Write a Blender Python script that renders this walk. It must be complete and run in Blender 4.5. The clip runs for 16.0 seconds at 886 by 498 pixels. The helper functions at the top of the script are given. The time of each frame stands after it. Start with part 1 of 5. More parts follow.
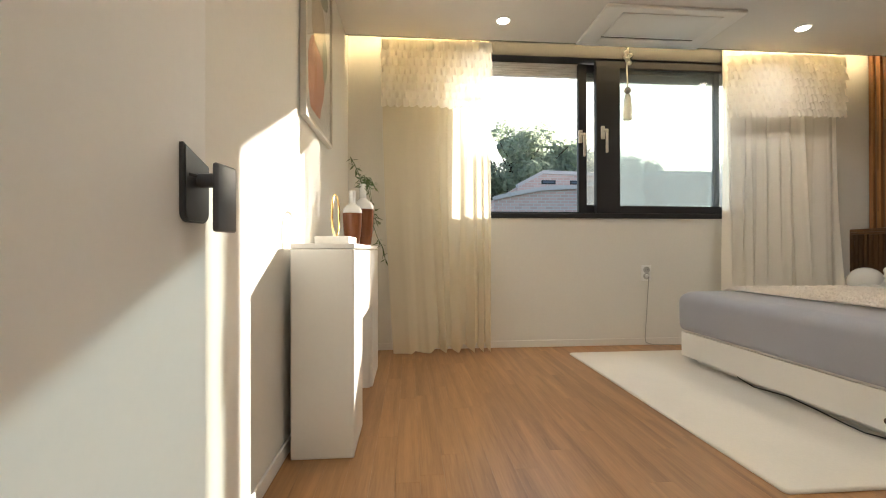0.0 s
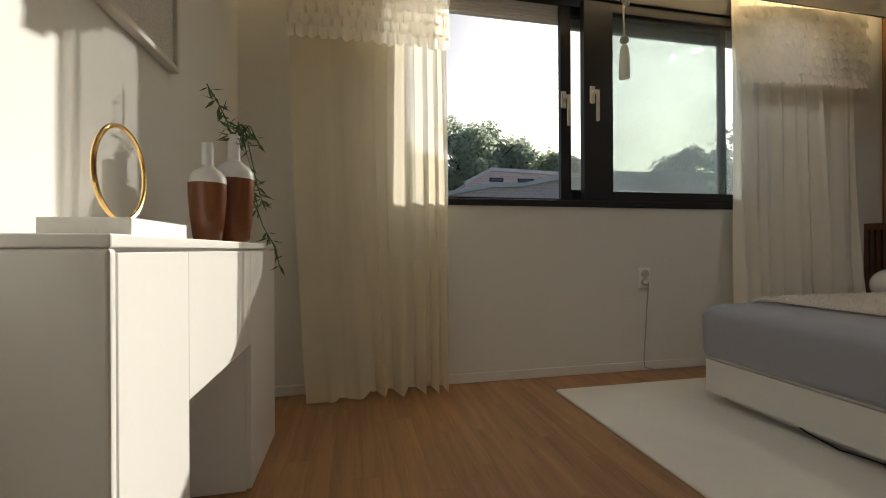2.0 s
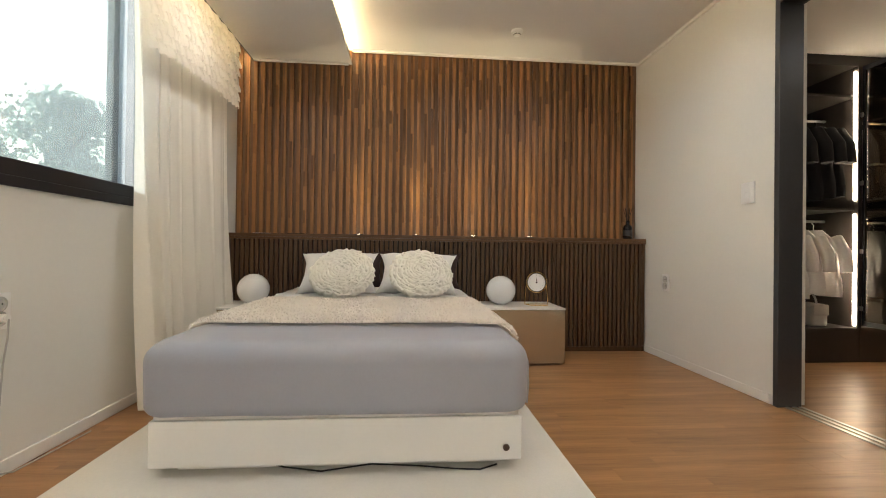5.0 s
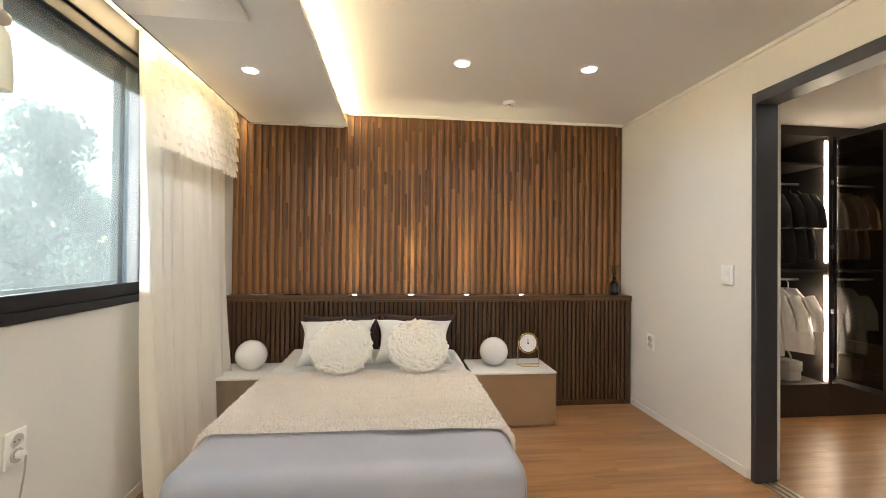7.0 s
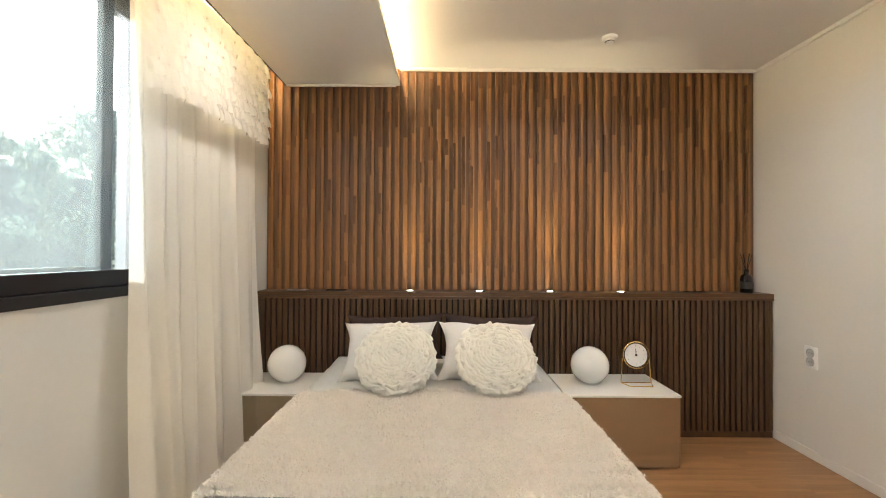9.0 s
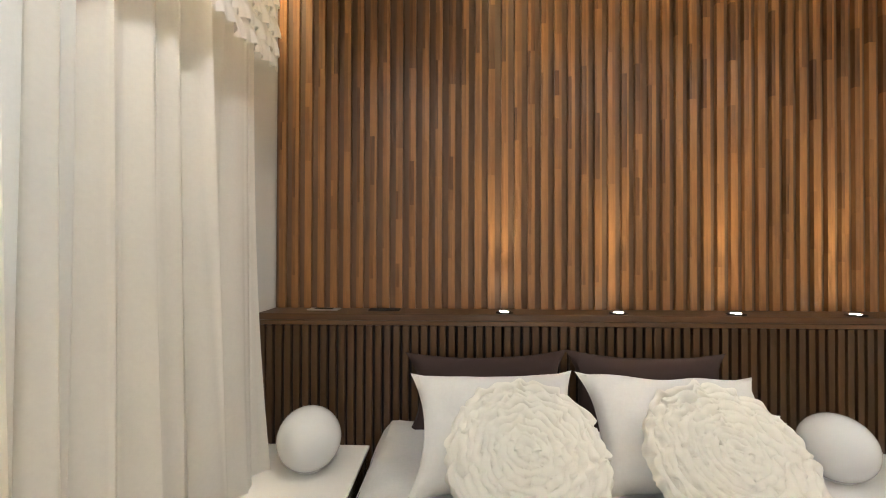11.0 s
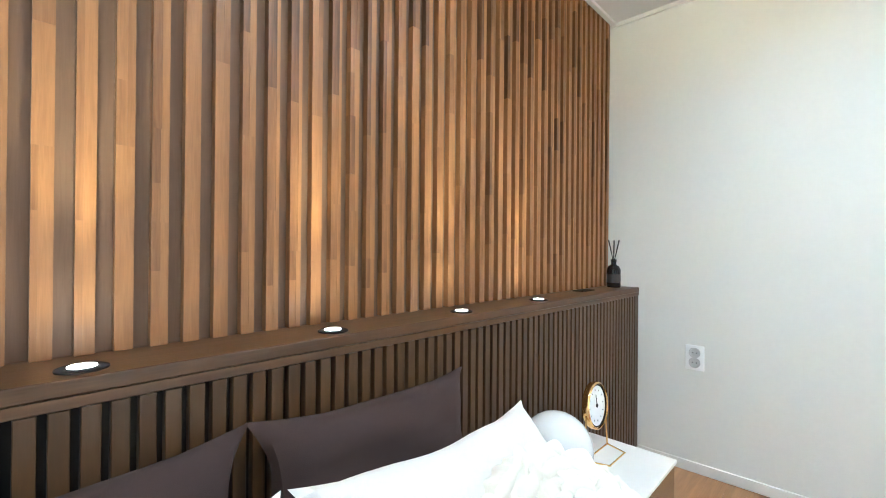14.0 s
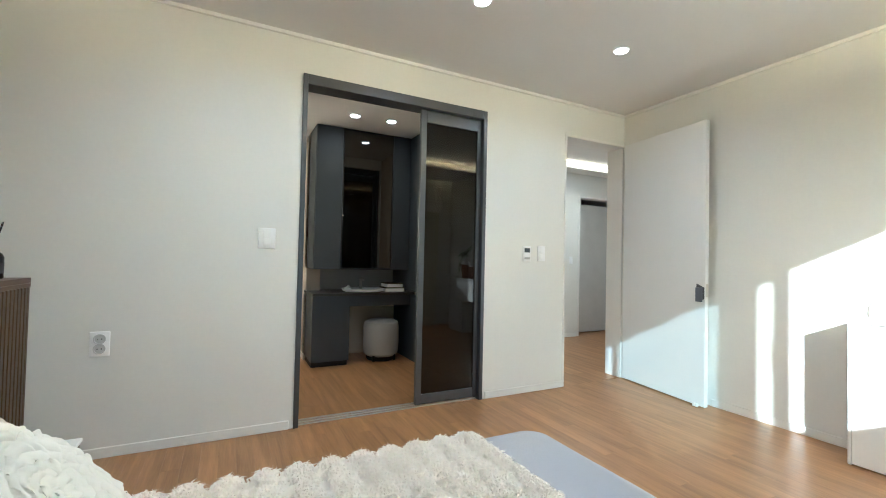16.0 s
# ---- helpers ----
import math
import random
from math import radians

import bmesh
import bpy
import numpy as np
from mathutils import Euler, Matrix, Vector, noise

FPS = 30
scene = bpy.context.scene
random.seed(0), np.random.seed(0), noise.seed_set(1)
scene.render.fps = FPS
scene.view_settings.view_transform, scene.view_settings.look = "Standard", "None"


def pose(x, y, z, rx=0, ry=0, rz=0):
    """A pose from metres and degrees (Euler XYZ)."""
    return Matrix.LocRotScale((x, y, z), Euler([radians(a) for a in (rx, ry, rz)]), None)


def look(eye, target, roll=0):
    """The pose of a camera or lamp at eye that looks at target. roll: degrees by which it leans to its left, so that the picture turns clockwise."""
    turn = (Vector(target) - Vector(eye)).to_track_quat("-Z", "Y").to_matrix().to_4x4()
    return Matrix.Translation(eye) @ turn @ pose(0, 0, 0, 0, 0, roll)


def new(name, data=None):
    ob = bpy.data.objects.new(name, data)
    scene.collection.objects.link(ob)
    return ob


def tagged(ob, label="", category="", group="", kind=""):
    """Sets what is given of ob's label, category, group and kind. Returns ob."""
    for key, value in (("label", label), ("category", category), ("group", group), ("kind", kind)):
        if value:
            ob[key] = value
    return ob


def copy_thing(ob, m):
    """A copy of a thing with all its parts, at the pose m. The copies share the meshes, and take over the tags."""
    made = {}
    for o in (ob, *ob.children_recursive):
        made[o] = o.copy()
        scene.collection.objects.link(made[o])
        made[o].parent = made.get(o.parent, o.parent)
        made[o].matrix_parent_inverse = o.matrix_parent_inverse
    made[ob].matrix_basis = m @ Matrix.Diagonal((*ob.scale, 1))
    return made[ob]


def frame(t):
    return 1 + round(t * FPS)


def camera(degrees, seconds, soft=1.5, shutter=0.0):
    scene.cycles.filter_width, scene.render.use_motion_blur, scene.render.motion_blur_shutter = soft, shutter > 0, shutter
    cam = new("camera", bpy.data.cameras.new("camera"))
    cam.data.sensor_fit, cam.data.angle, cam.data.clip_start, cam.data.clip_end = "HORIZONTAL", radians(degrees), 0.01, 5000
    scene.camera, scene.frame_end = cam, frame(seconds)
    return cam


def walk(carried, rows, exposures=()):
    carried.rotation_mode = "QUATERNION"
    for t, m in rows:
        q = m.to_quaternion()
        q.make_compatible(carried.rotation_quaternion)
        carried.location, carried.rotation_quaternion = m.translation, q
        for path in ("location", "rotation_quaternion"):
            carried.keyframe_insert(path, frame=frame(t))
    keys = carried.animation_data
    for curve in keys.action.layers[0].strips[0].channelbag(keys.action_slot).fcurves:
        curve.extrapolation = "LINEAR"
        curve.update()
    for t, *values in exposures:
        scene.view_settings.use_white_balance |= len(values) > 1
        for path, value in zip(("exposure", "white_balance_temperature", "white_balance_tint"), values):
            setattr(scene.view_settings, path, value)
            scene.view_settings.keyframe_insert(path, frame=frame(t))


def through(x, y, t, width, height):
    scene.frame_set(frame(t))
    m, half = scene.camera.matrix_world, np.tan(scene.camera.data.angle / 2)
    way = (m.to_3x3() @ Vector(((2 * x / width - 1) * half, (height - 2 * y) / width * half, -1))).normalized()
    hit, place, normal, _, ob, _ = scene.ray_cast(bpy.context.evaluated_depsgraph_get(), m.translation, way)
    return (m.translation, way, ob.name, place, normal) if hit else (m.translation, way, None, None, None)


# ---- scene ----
cam = camera(93.0, 16.0, soft=1.0)
PATH = [
    (0, (0.528, 0.15, 0.875), (0.69, 2.144, 0.881), -0.1),
    (0.5, (0.557, 0.366, 0.89), (0.604, 2.365, 0.892), -0.1),
    (1, (0.561, 0.625, 0.879), (0.575, 2.625, 0.877), -0.3),
    (1.5, (0.622, 0.892, 0.878), (0.701, 2.891, 0.879), -0.4),
    (2, (0.667, 1.206, 0.878), (1.08, 3.163, 0.878), -0.3),
    (2.5, (0.776, 1.485, 0.841), (1.654, 3.282, 0.844), -0.2),
    (3, (0.883, 1.725, 0.802), (2.251, 3.184, 0.815), 0.1),
    (3.5, (0.965, 1.911, 0.802), (2.716, 2.877, 0.826), 0.1),
    (4, (0.985, 2.065, 0.802), (2.949, 2.444, 0.812), 0.4),
    (6.3, (0.812, 2.33, 1.283), (2.793, 2.054, 1.298), 0.8),
    (6.5, (0.818, 2.334, 1.345), (2.8, 2.065, 1.364), 0.7),
    (7, (0.813, 2.342, 1.471), (2.801, 2.119, 1.492), 0.6),
    (7.5, (0.827, 2.372, 1.485), (2.82, 2.211, 1.504), 0.5),
    (8, (0.984, 2.397, 1.435), (2.982, 2.293, 1.455), 0.5),
    (8.5, (1.284, 2.392, 1.407), (3.284, 2.354, 1.422), 0.4),
    (9, (1.627, 2.475, 1.36), (3.627, 2.474, 1.38), 0.3),
    (9.5, (1.968, 2.592, 1.362), (3.967, 2.641, 1.372), 0.1),
    (10, (2.301, 2.714, 1.349), (4.3, 2.8, 1.368), 0.2),
    (12.5, (3.405, 3.138, 1.353), (5.383, 2.837, 1.352), -0.1),
    (13, (3.565, 3.039, 1.324), (5.444, 2.354, 1.342), -0.1),
    (13.5, (3.716, 2.91, 1.307), (5.417, 1.858, 1.3), 0.4),
    (14, (3.801, 2.824, 1.296), (5.188, 1.383, 1.301), 0.5),
    (14.5, (3.84, 2.855, 1.301), (4.731, 1.064, 1.307), 1.0),
    (15, (3.796, 2.998, 1.292), (4.121, 1.025, 1.311), 1.4),
    (15.5, (3.769, 3.083, 1.276), (3.467, 1.107, 1.307), 1.4),
    (16, (3.784, 3.154, 1.225), (2.876, 1.373, 1.272), 1.3),
]
walk(cam, [(t, look(eye, target, roll)) for t, eye, target, roll in PATH], exposures=[
    (0, 1.60, 6500, 9), (0.5, 1.36, 6550, 9), (1.0, 1.10, 6450, 8), (1.5, 0.58, 6350, 8), (2.0, 0.22, 6350, 8), (2.5, 0.14, 6450, 9), (3.0, 1.00, 6600, 9), (3.5, 0.74, 6250, 9), (4.0, 1.07, 6300, 9),
    (6.3, 2.11, 6050, 10), (8.0, 2.10, 6250, 10), (9.0, 2.10, 6250, 10), (9.5, 1.87, 6150, 9), (10.0, 1.93, 5850, 9), (12.5, 2.53, 6050, 9), (13.0, 2.73, 5600, 7), (13.5, 2.81, 5000, 4), (14.0, 2.87, 4800, 1), (14.5, 2.73, 4700, -1), (15.0, 2.62, 4700, -2), (15.5, 2.45, 4700, -2), (16.0, 2.26, 5050, 0)])

# ---- world, sun, large lights ----
SUN_K, SUN_DROP = 1.17, 0.61          # southward and downward run of a sun ray per metre westward
sun_dir = Vector((1.0, SUN_K, SUN_DROP)).normalized()      # towards the sun
sun_el = math.asin(sun_dir.z)
sun_az = math.atan2(sun_dir.x, sun_dir.y)
world = bpy.data.worlds.new("world")
scene.world = world
world.use_nodes = True
wn = world.node_tree
sky = wn.nodes.new("ShaderNodeTexSky")
sky.sky_type, sky.sun_disc, sky.sun_elevation, sky.sun_rotation = "NISHITA", False, sun_el, sun_az
sky.air_density, sky.dust_density = 1.0, 2.5
wn.links.new(sky.outputs["Color"], wn.nodes["Background"].inputs["Color"])
wn.nodes["Background"].inputs["Strength"].default_value = 0.10


def lamp(name, kind, m, energy, color, size=None, size_y=None, **more):
    d = bpy.data.lights.new(name, kind)
    d.energy, d.color = energy, color
    if kind == "AREA":
        d.shape = "RECTANGLE" if size_y else "DISK"
        d.size = size
        if size_y:
            d.size_y = size_y
    for key, value in more.items():
        if key == "spot":
            d.spot_size, d.spot_blend = radians(value), 0.9
        elif key == "radius":
            d.shadow_soft_size = value
        elif key == "spread":
            d.spread = radians(value)
    ob = new(name, d)
    ob.matrix_world = m
    return ob


sun = lamp("sun", "SUN", look(sun_dir * 20, (0, 0, 0)), 5.0, (1.0, 0.93, 0.82))
sun.data.angle = radians(0.6)
WARM, WHITE = (1.0, 0.76, 0.42), (1.0, 0.94, 0.86)
COVE_W, POCKET_W, DOWN_W, UP_W = 4.6, 2.4, 1.6, 0.38
# added lamp stands in for sky light, held outside above the window opening
lamp("window_sky_fill", "AREA", look((2.24, 4.75, 3.75), (2.24, 2.6, 0.9)), 18.0, (0.86, 0.93, 1.0), 2.6, 0.9)
# cove strip above the soffit's lip, and the strip in the curtain pocket
lamp("cove_light", "AREA", look((2.47, 2.93, 2.735), (2.47, 2.60, 2.83)), COVE_W, WARM, 4.85, 0.02)
lamp("pocket_light", "AREA", look((2.47, 3.755, 2.79), (2.47, 3.86, 2.55)), POCKET_W, WARM, 4.80, 0.02)
SPOTS = [(3.74, 1.89, 2.815), (3.71, 0.965, 2.815), (2.44, 0.976, 2.815), (1.21, 0.97, 2.815), (1.27, 3.40, 2.68), (3.73, 3.32, 2.68)]
for sx, sy, sz in SPOTS:
    lamp("downlight_lamp", "AREA", pose(sx, sy, sz - 0.012), DOWN_W, WHITE, 0.08, spread=150)
for sx, sy in ((2.66, -1.12), (2.27, -1.10)):
    lamp("downlight_lamp", "AREA", pose(sx, sy, 2.675), 0.4, (1.0, 0.82, 0.58), 0.08, spread=140)
for uy in (2.724, 2.194, 1.656, 1.118):
    lamp("uplight_lamp", "SPOT", look((4.872, uy, 1.082), (4.925, uy, 1.6)), UP_W * 0.8, (1.0, 0.80, 0.52), spot=110, radius=0.02)
    lamp("uplight_beam", "SPOT", look((4.842, uy, 1.082), (4.925, uy, 2.05)), UP_W * 20, (1.0, 0.80, 0.46), spot=44, radius=0.02)
# unseen fill light added to brighten the hall; it has no fitting
lamp("hall_fill", "AREA", pose(-0.7, -1.0, 2.66), 4.6, WHITE, 0.5, 0.5)
# weak fill added before the wardrobes, apart from the real downlights
lamp("dressing_fill", "AREA", pose(3.6, -1.4, 2.66), 0.25, (1.0, 0.80, 0.58), 0.3, 0.3)

# ---- materials ----
MATS = {}


def mat(name, color, rough=0.5, metal=0.0, var=0.06, scale=6.0, fine=60.0, bump=0.05, bump_scale=120.0, stretch=(1, 1, 1), emit=None, random_v=0.0, **inputs):
    """A procedural surface: a base colour varied at two scales, with fine relief."""
    if name in MATS:
        return MATS[name]
    m = bpy.data.materials.new(name)
    m.use_nodes = True
    nt = m.node_tree
    bsdf = nt.nodes["Principled BSDF"]
    bsdf.inputs["Roughness"].default_value, bsdf.inputs["Metallic"].default_value = rough, metal
    for key, value in inputs.items():
        bsdf.inputs[key.replace("_", " ")].default_value = value
    tc = nt.nodes.new("ShaderNodeTexCoord")
    mp = nt.nodes.new("ShaderNodeMapping")
    mp.inputs["Scale"].default_value = stretch
    nt.links.new(tc.outputs["Object"], mp.inputs["Vector"])
    big, small = nt.nodes.new("ShaderNodeTexNoise"), nt.nodes.new("ShaderNodeTexNoise")
    for n, s in ((big, scale), (small, fine)):
        n.inputs["Scale"].default_value, n.inputs["Detail"].default_value = s, 4
        nt.links.new(mp.outputs["Vector"], n.inputs["Vector"])
    add = nt.nodes.new("ShaderNodeMath")
    add.operation = "ADD"
    nt.links.new(big.outputs["Fac"], add.inputs[0])
    nt.links.new(small.outputs["Fac"], add.inputs[1])
    last = add.outputs[0]
    hsv = nt.nodes.new("ShaderNodeHueSaturation")
    hsv.inputs["Color"].default_value = (*color, 1)
    rng = nt.nodes.new("ShaderNodeMapRange")
    rng.inputs["From Min"].default_value, rng.inputs["From Max"].default_value = 0.6, 1.4
    rng.inputs["To Min"].default_value, rng.inputs["To Max"].default_value = 1 - var, 1 + var
    nt.links.new(last, rng.inputs["Value"])
    value = rng.outputs["Result"]
    if random_v:
        info = nt.nodes.new("ShaderNodeObjectInfo")
        r2 = nt.nodes.new("ShaderNodeMapRange")
        r2.inputs["To Min"].default_value, r2.inputs["To Max"].default_value = 1 - random_v, 1 + random_v
        nt.links.new(info.outputs["Random"], r2.inputs["Value"])
        mul = nt.nodes.new("ShaderNodeMath")
        mul.operation = "MULTIPLY"
        nt.links.new(value, mul.inputs[0])
        nt.links.new(r2.outputs["Result"], mul.inputs[1])
        value = mul.outputs[0]
    nt.links.new(value, hsv.inputs["Value"])
    nt.links.new(hsv.outputs["Color"], bsdf.inputs["Base Color"])
    if bump:
        bn, bp = nt.nodes.new("ShaderNodeTexNoise"), nt.nodes.new("ShaderNodeBump")
        bn.inputs["Scale"].default_value, bn.inputs["Detail"].default_value = bump_scale, 3
        bp.inputs["Strength"].default_value, bp.inputs["Distance"].default_value = bump, 0.004
        nt.links.new(mp.outputs["Vector"], bn.inputs["Vector"])
        nt.links.new(bn.outputs["Fac"], bp.inputs["Height"])
        nt.links.new(bp.outputs["Normal"], bsdf.inputs["Normal"])
    if emit:
        bsdf.inputs["Emission Color"].default_value = (*emit[0], 1)
        bsdf.inputs["Emission Strength"].default_value = emit[1]
    MATS[name] = m
    return m


def wood(name, dark, light, rough=0.4, axis=2, grain=1.0, island=False, spread=1.0, bump=0.12):
    """Grained wood; each piece takes its own tone. axis: the way the grain runs."""
    if name in MATS:
        return MATS[name]
    m = bpy.data.materials.new(name)
    m.use_nodes = True
    nt = m.node_tree
    bsdf = nt.nodes["Principled BSDF"]
    bsdf.inputs["Roughness"].default_value = rough
    tc, info = nt.nodes.new("ShaderNodeTexCoord"), nt.nodes.new("ShaderNodeObjectInfo")
    geo = nt.nodes.new("ShaderNodeNewGeometry")
    rnd = geo.outputs["Random Per Island"] if island else info.outputs["Random"]
    mp = nt.nodes.new("ShaderNodeMapping")
    mp.inputs["Scale"].default_value = [(0.06 if k == axis else 1.0) for k in range(3)]
    nt.links.new(tc.outputs["Object"], mp.inputs["Vector"])
    off = nt.nodes.new("ShaderNodeMath")
    off.operation, off.inputs[1].default_value = "MULTIPLY", 37.0
    nt.links.new(rnd, off.inputs[0])
    streak, fine = nt.nodes.new("ShaderNodeTexNoise"), nt.nodes.new("ShaderNodeTexNoise")
    for n, s, d in ((streak, 22 * grain, 5.0), (fine, 160 * grain, 3.0)):
        n.noise_dimensions = "4D"
        n.inputs["Scale"].default_value, n.inputs["Detail"].default_value, n.inputs["Distortion"].default_value = s, d, 0.6
        nt.links.new(mp.outputs["Vector"], n.inputs["Vector"])
        nt.links.new(off.outputs[0], n.inputs["W"])
    mixv = nt.nodes.new("ShaderNodeMix")
    mixv.inputs[0].default_value = 0.3
    nt.links.new(streak.outputs["Fac"], mixv.inputs[2])
    nt.links.new(fine.outputs["Fac"], mixv.inputs[3])
    ctr = nt.nodes.new("ShaderNodeMapRange")
    ctr.inputs["From Min"].default_value, ctr.inputs["From Max"].default_value = 0.3, 0.7
    nt.links.new(mixv.outputs[0], ctr.inputs["Value"])
    tone = nt.nodes.new("ShaderNodeMapRange")
    tone.inputs["To Min"].default_value, tone.inputs["To Max"].default_value = -0.38 * spread, 0.38 * spread
    nt.links.new(rnd, tone.inputs["Value"])
    add = nt.nodes.new("ShaderNodeMath")
    add.use_clamp = True
    half = nt.nodes.new("ShaderNodeMath")
    half.operation, half.inputs[1].default_value, half.inputs[2].default_value = "MULTIPLY_ADD", 0.6, 0.2
    nt.links.new(ctr.outputs["Result"], half.inputs[0])
    nt.links.new(half.outputs[0], add.inputs[0])
    nt.links.new(tone.outputs["Result"], add.inputs[1])
    ramp = nt.nodes.new("ShaderNodeValToRGB")
    ramp.color_ramp.elements[0].color, ramp.color_ramp.elements[1].color = (*dark, 1), (*light, 1)
    nt.links.new(add.outputs[0], ramp.inputs["Fac"])
    nt.links.new(ramp.outputs["Color"], bsdf.inputs["Base Color"])
    bp = nt.nodes.new("ShaderNodeBump")
    bp.inputs["Strength"].default_value, bp.inputs["Distance"].default_value = bump, 0.003
    nt.links.new(fine.outputs["Fac"], bp.inputs["Height"])
    nt.links.new(bp.outputs["Normal"], bsdf.inputs["Normal"])
    MATS[name] = m
    return m


def cloth(name, color, through=0.4, clear=0.0, weave=500.0, rough=0.9, var=0.04):
    """Woven fabric that lets some light through."""
    m = mat(name, color, rough=rough, var=var, scale=4, fine=90, bump=0.25, bump_scale=weave)
    nt = m.node_tree
    bsdf, out = nt.nodes["Principled BSDF"], nt.nodes["Material Output"]
    tr, mx = nt.nodes.new("ShaderNodeBsdfTranslucent"), nt.nodes.new("ShaderNodeMixShader")
    tr.inputs["Color"].default_value = (*color, 1)
    mx.inputs["Fac"].default_value = through
    nt.links.new(bsdf.outputs[0], mx.inputs[1])
    nt.links.new(tr.outputs[0], mx.inputs[2])
    last = mx
    if clear:
        tp, m2 = nt.nodes.new("ShaderNodeBsdfTransparent"), nt.nodes.new("ShaderNodeMixShader")
        m2.inputs["Fac"].default_value = clear
        nt.links.new(mx.outputs[0], m2.inputs[1])
        nt.links.new(tp.outputs[0], m2.inputs[2])
        last = m2
    nt.links.new(last.outputs[0], out.inputs["Surface"])
    return m


def pane(name, tint, haze=0.1, gloss=0.08):
    """Window glass: clear with a tint, a faint film of dirt and a gloss that grows at grazing angles."""
    m = bpy.data.materials.new(name)
    m.use_nodes = True
    nt = m.node_tree
    nt.nodes.remove(nt.nodes["Principled BSDF"])
    out = nt.nodes["Material Output"]
    tp, df, gl = (nt.nodes.new("ShaderNodeBsdf" + k) for k in ("Transparent", "Diffuse", "Glossy"))
    tl = nt.nodes.new("ShaderNodeBsdfTranslucent")
    tp.inputs["Color"].default_value = (*tint, 1)
    gl.inputs["Roughness"].default_value = 0.02
    film = nt.nodes.new("ShaderNodeMixShader")
    film.inputs["Fac"].default_value = 0.85
    nt.links.new(df.outputs[0], film.inputs[1])
    nt.links.new(tl.outputs[0], film.inputs[2])
    noise_t, rng = nt.nodes.new("ShaderNodeTexNoise"), nt.nodes.new("ShaderNodeMapRange")
    noise_t.inputs["Scale"].default_value = 3.0
    rng.inputs["To Min"].default_value, rng.inputs["To Max"].default_value = haze * 0.6, haze * 1.4
    tc = nt.nodes.new("ShaderNodeTexCoord")
    nt.links.new(tc.outputs["Object"], noise_t.inputs["Vector"])
    nt.links.new(noise_t.outputs["Fac"], rng.inputs["Value"])
    m1, m2 = nt.nodes.new("ShaderNodeMixShader"), nt.nodes.new("ShaderNodeMixShader")
    nt.links.new(rng.outputs["Result"], m1.inputs["Fac"])
    nt.links.new(tp.outputs[0], m1.inputs[1])
    nt.links.new(film.outputs[0], m1.inputs[2])
    fr, pw, sc = nt.nodes.new("ShaderNodeLayerWeight"), nt.nodes.new("ShaderNodeMath"), nt.nodes.new("ShaderNodeMath")
    pw.operation, pw.inputs[1].default_value = "POWER", 4.0
    sc.operation, sc.inputs[1].default_value, sc.inputs[2].default_value = "MULTIPLY_ADD", 0.3, gloss
    nt.links.new(fr.outputs["Facing"], pw.inputs[0])
    nt.links.new(pw.outputs[0], sc.inputs[0])
    nt.links.new(sc.outputs[0], m2.inputs["Fac"])
    nt.links.new(m1.outputs[0], m2.inputs[1])
    nt.links.new(gl.outputs[0], m2.inputs[2])
    nt.links.new(m2.outputs[0], out.inputs["Surface"])
    return m


def brick_mat():
    m = mat("brick_facade", (0.72, 0.48, 0.40), rough=0.9, var=0.15, scale=1.5, bump=0)
    nt = m.node_tree
    b = nt.nodes.new("ShaderNodeTexBrick")
    # brick tones lightened to carry the haze over the far houses
    b.inputs["Color1"].default_value, b.inputs["Color2"].default_value, b.inputs["Mortar"].default_value = (0.80, 0.60, 0.54, 1), (0.70, 0.50, 0.44, 1), (0.74, 0.70, 0.66, 1)
    b.inputs["Scale"].default_value, b.inputs["Mortar Size"].default_value = 1.0, 0.02
    b.inputs["Brick Width"].default_value, b.inputs["Row Height"].default_value = 0.42, 0.16
    mp = nt.nodes.new("ShaderNodeMapping")
    mp.inputs["Rotation"].default_value = (radians(90), 0, 0)
    tc = nt.nodes.new("ShaderNodeTexCoord")
    nt.links.new(tc.outputs["Object"], mp.inputs["Vector"])
    nt.links.new(mp.outputs["Vector"], b.inputs["Vector"])
    nt.links.new(b.outputs["Color"], nt.nodes["Principled BSDF"].inputs["Base Color"])
    return m


M_WALL = mat("wallpaper", (0.765, 0.757, 0.715), rough=0.85, var=0.02, scale=2, fine=40, bump=0.12, bump_scale=260)
M_CEIL = mat("ceiling_paper", (0.80, 0.785, 0.76), rough=0.9, var=0.015, scale=2, fine=40, bump=0.08, bump_scale=260)
M_TRIM = mat("white_trim", (0.80, 0.785, 0.75), rough=0.45, var=0.02, bump=0.02)
M_FLOOR = wood("oak_laminate", (0.135, 0.063, 0.025), (0.54, 0.292, 0.125), rough=0.36, axis=1, grain=0.8, spread=0.15, bump=0.06)
M_UNDER = mat("floor_joint", (0.10, 0.055, 0.03), rough=0.8)
M_SLAT = wood("walnut_block", (0.080, 0.033, 0.011), (0.36, 0.170, 0.058), rough=0.42, axis=2, island=True, spread=0.82, grain=1.4)
M_RECESS = wood("walnut_recess", (0.118, 0.066, 0.035), (0.185, 0.108, 0.061), rough=0.6, axis=2, spread=0.5)
M_HEAD = wood("dark_walnut", (0.043, 0.0205, 0.0075), (0.112, 0.057, 0.0215), rough=0.40, axis=2, spread=0.25)
M_HEADCAP = wood("dark_walnut_cap", (0.042, 0.019, 0.007), (0.150, 0.076, 0.031), rough=0.38, axis=1, spread=0.1, grain=1.6)
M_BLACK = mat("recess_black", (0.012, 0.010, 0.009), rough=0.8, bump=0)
M_FRAME = mat("black_upvc", (0.012, 0.013, 0.017), rough=0.45, var=0.08, bump=0.02)
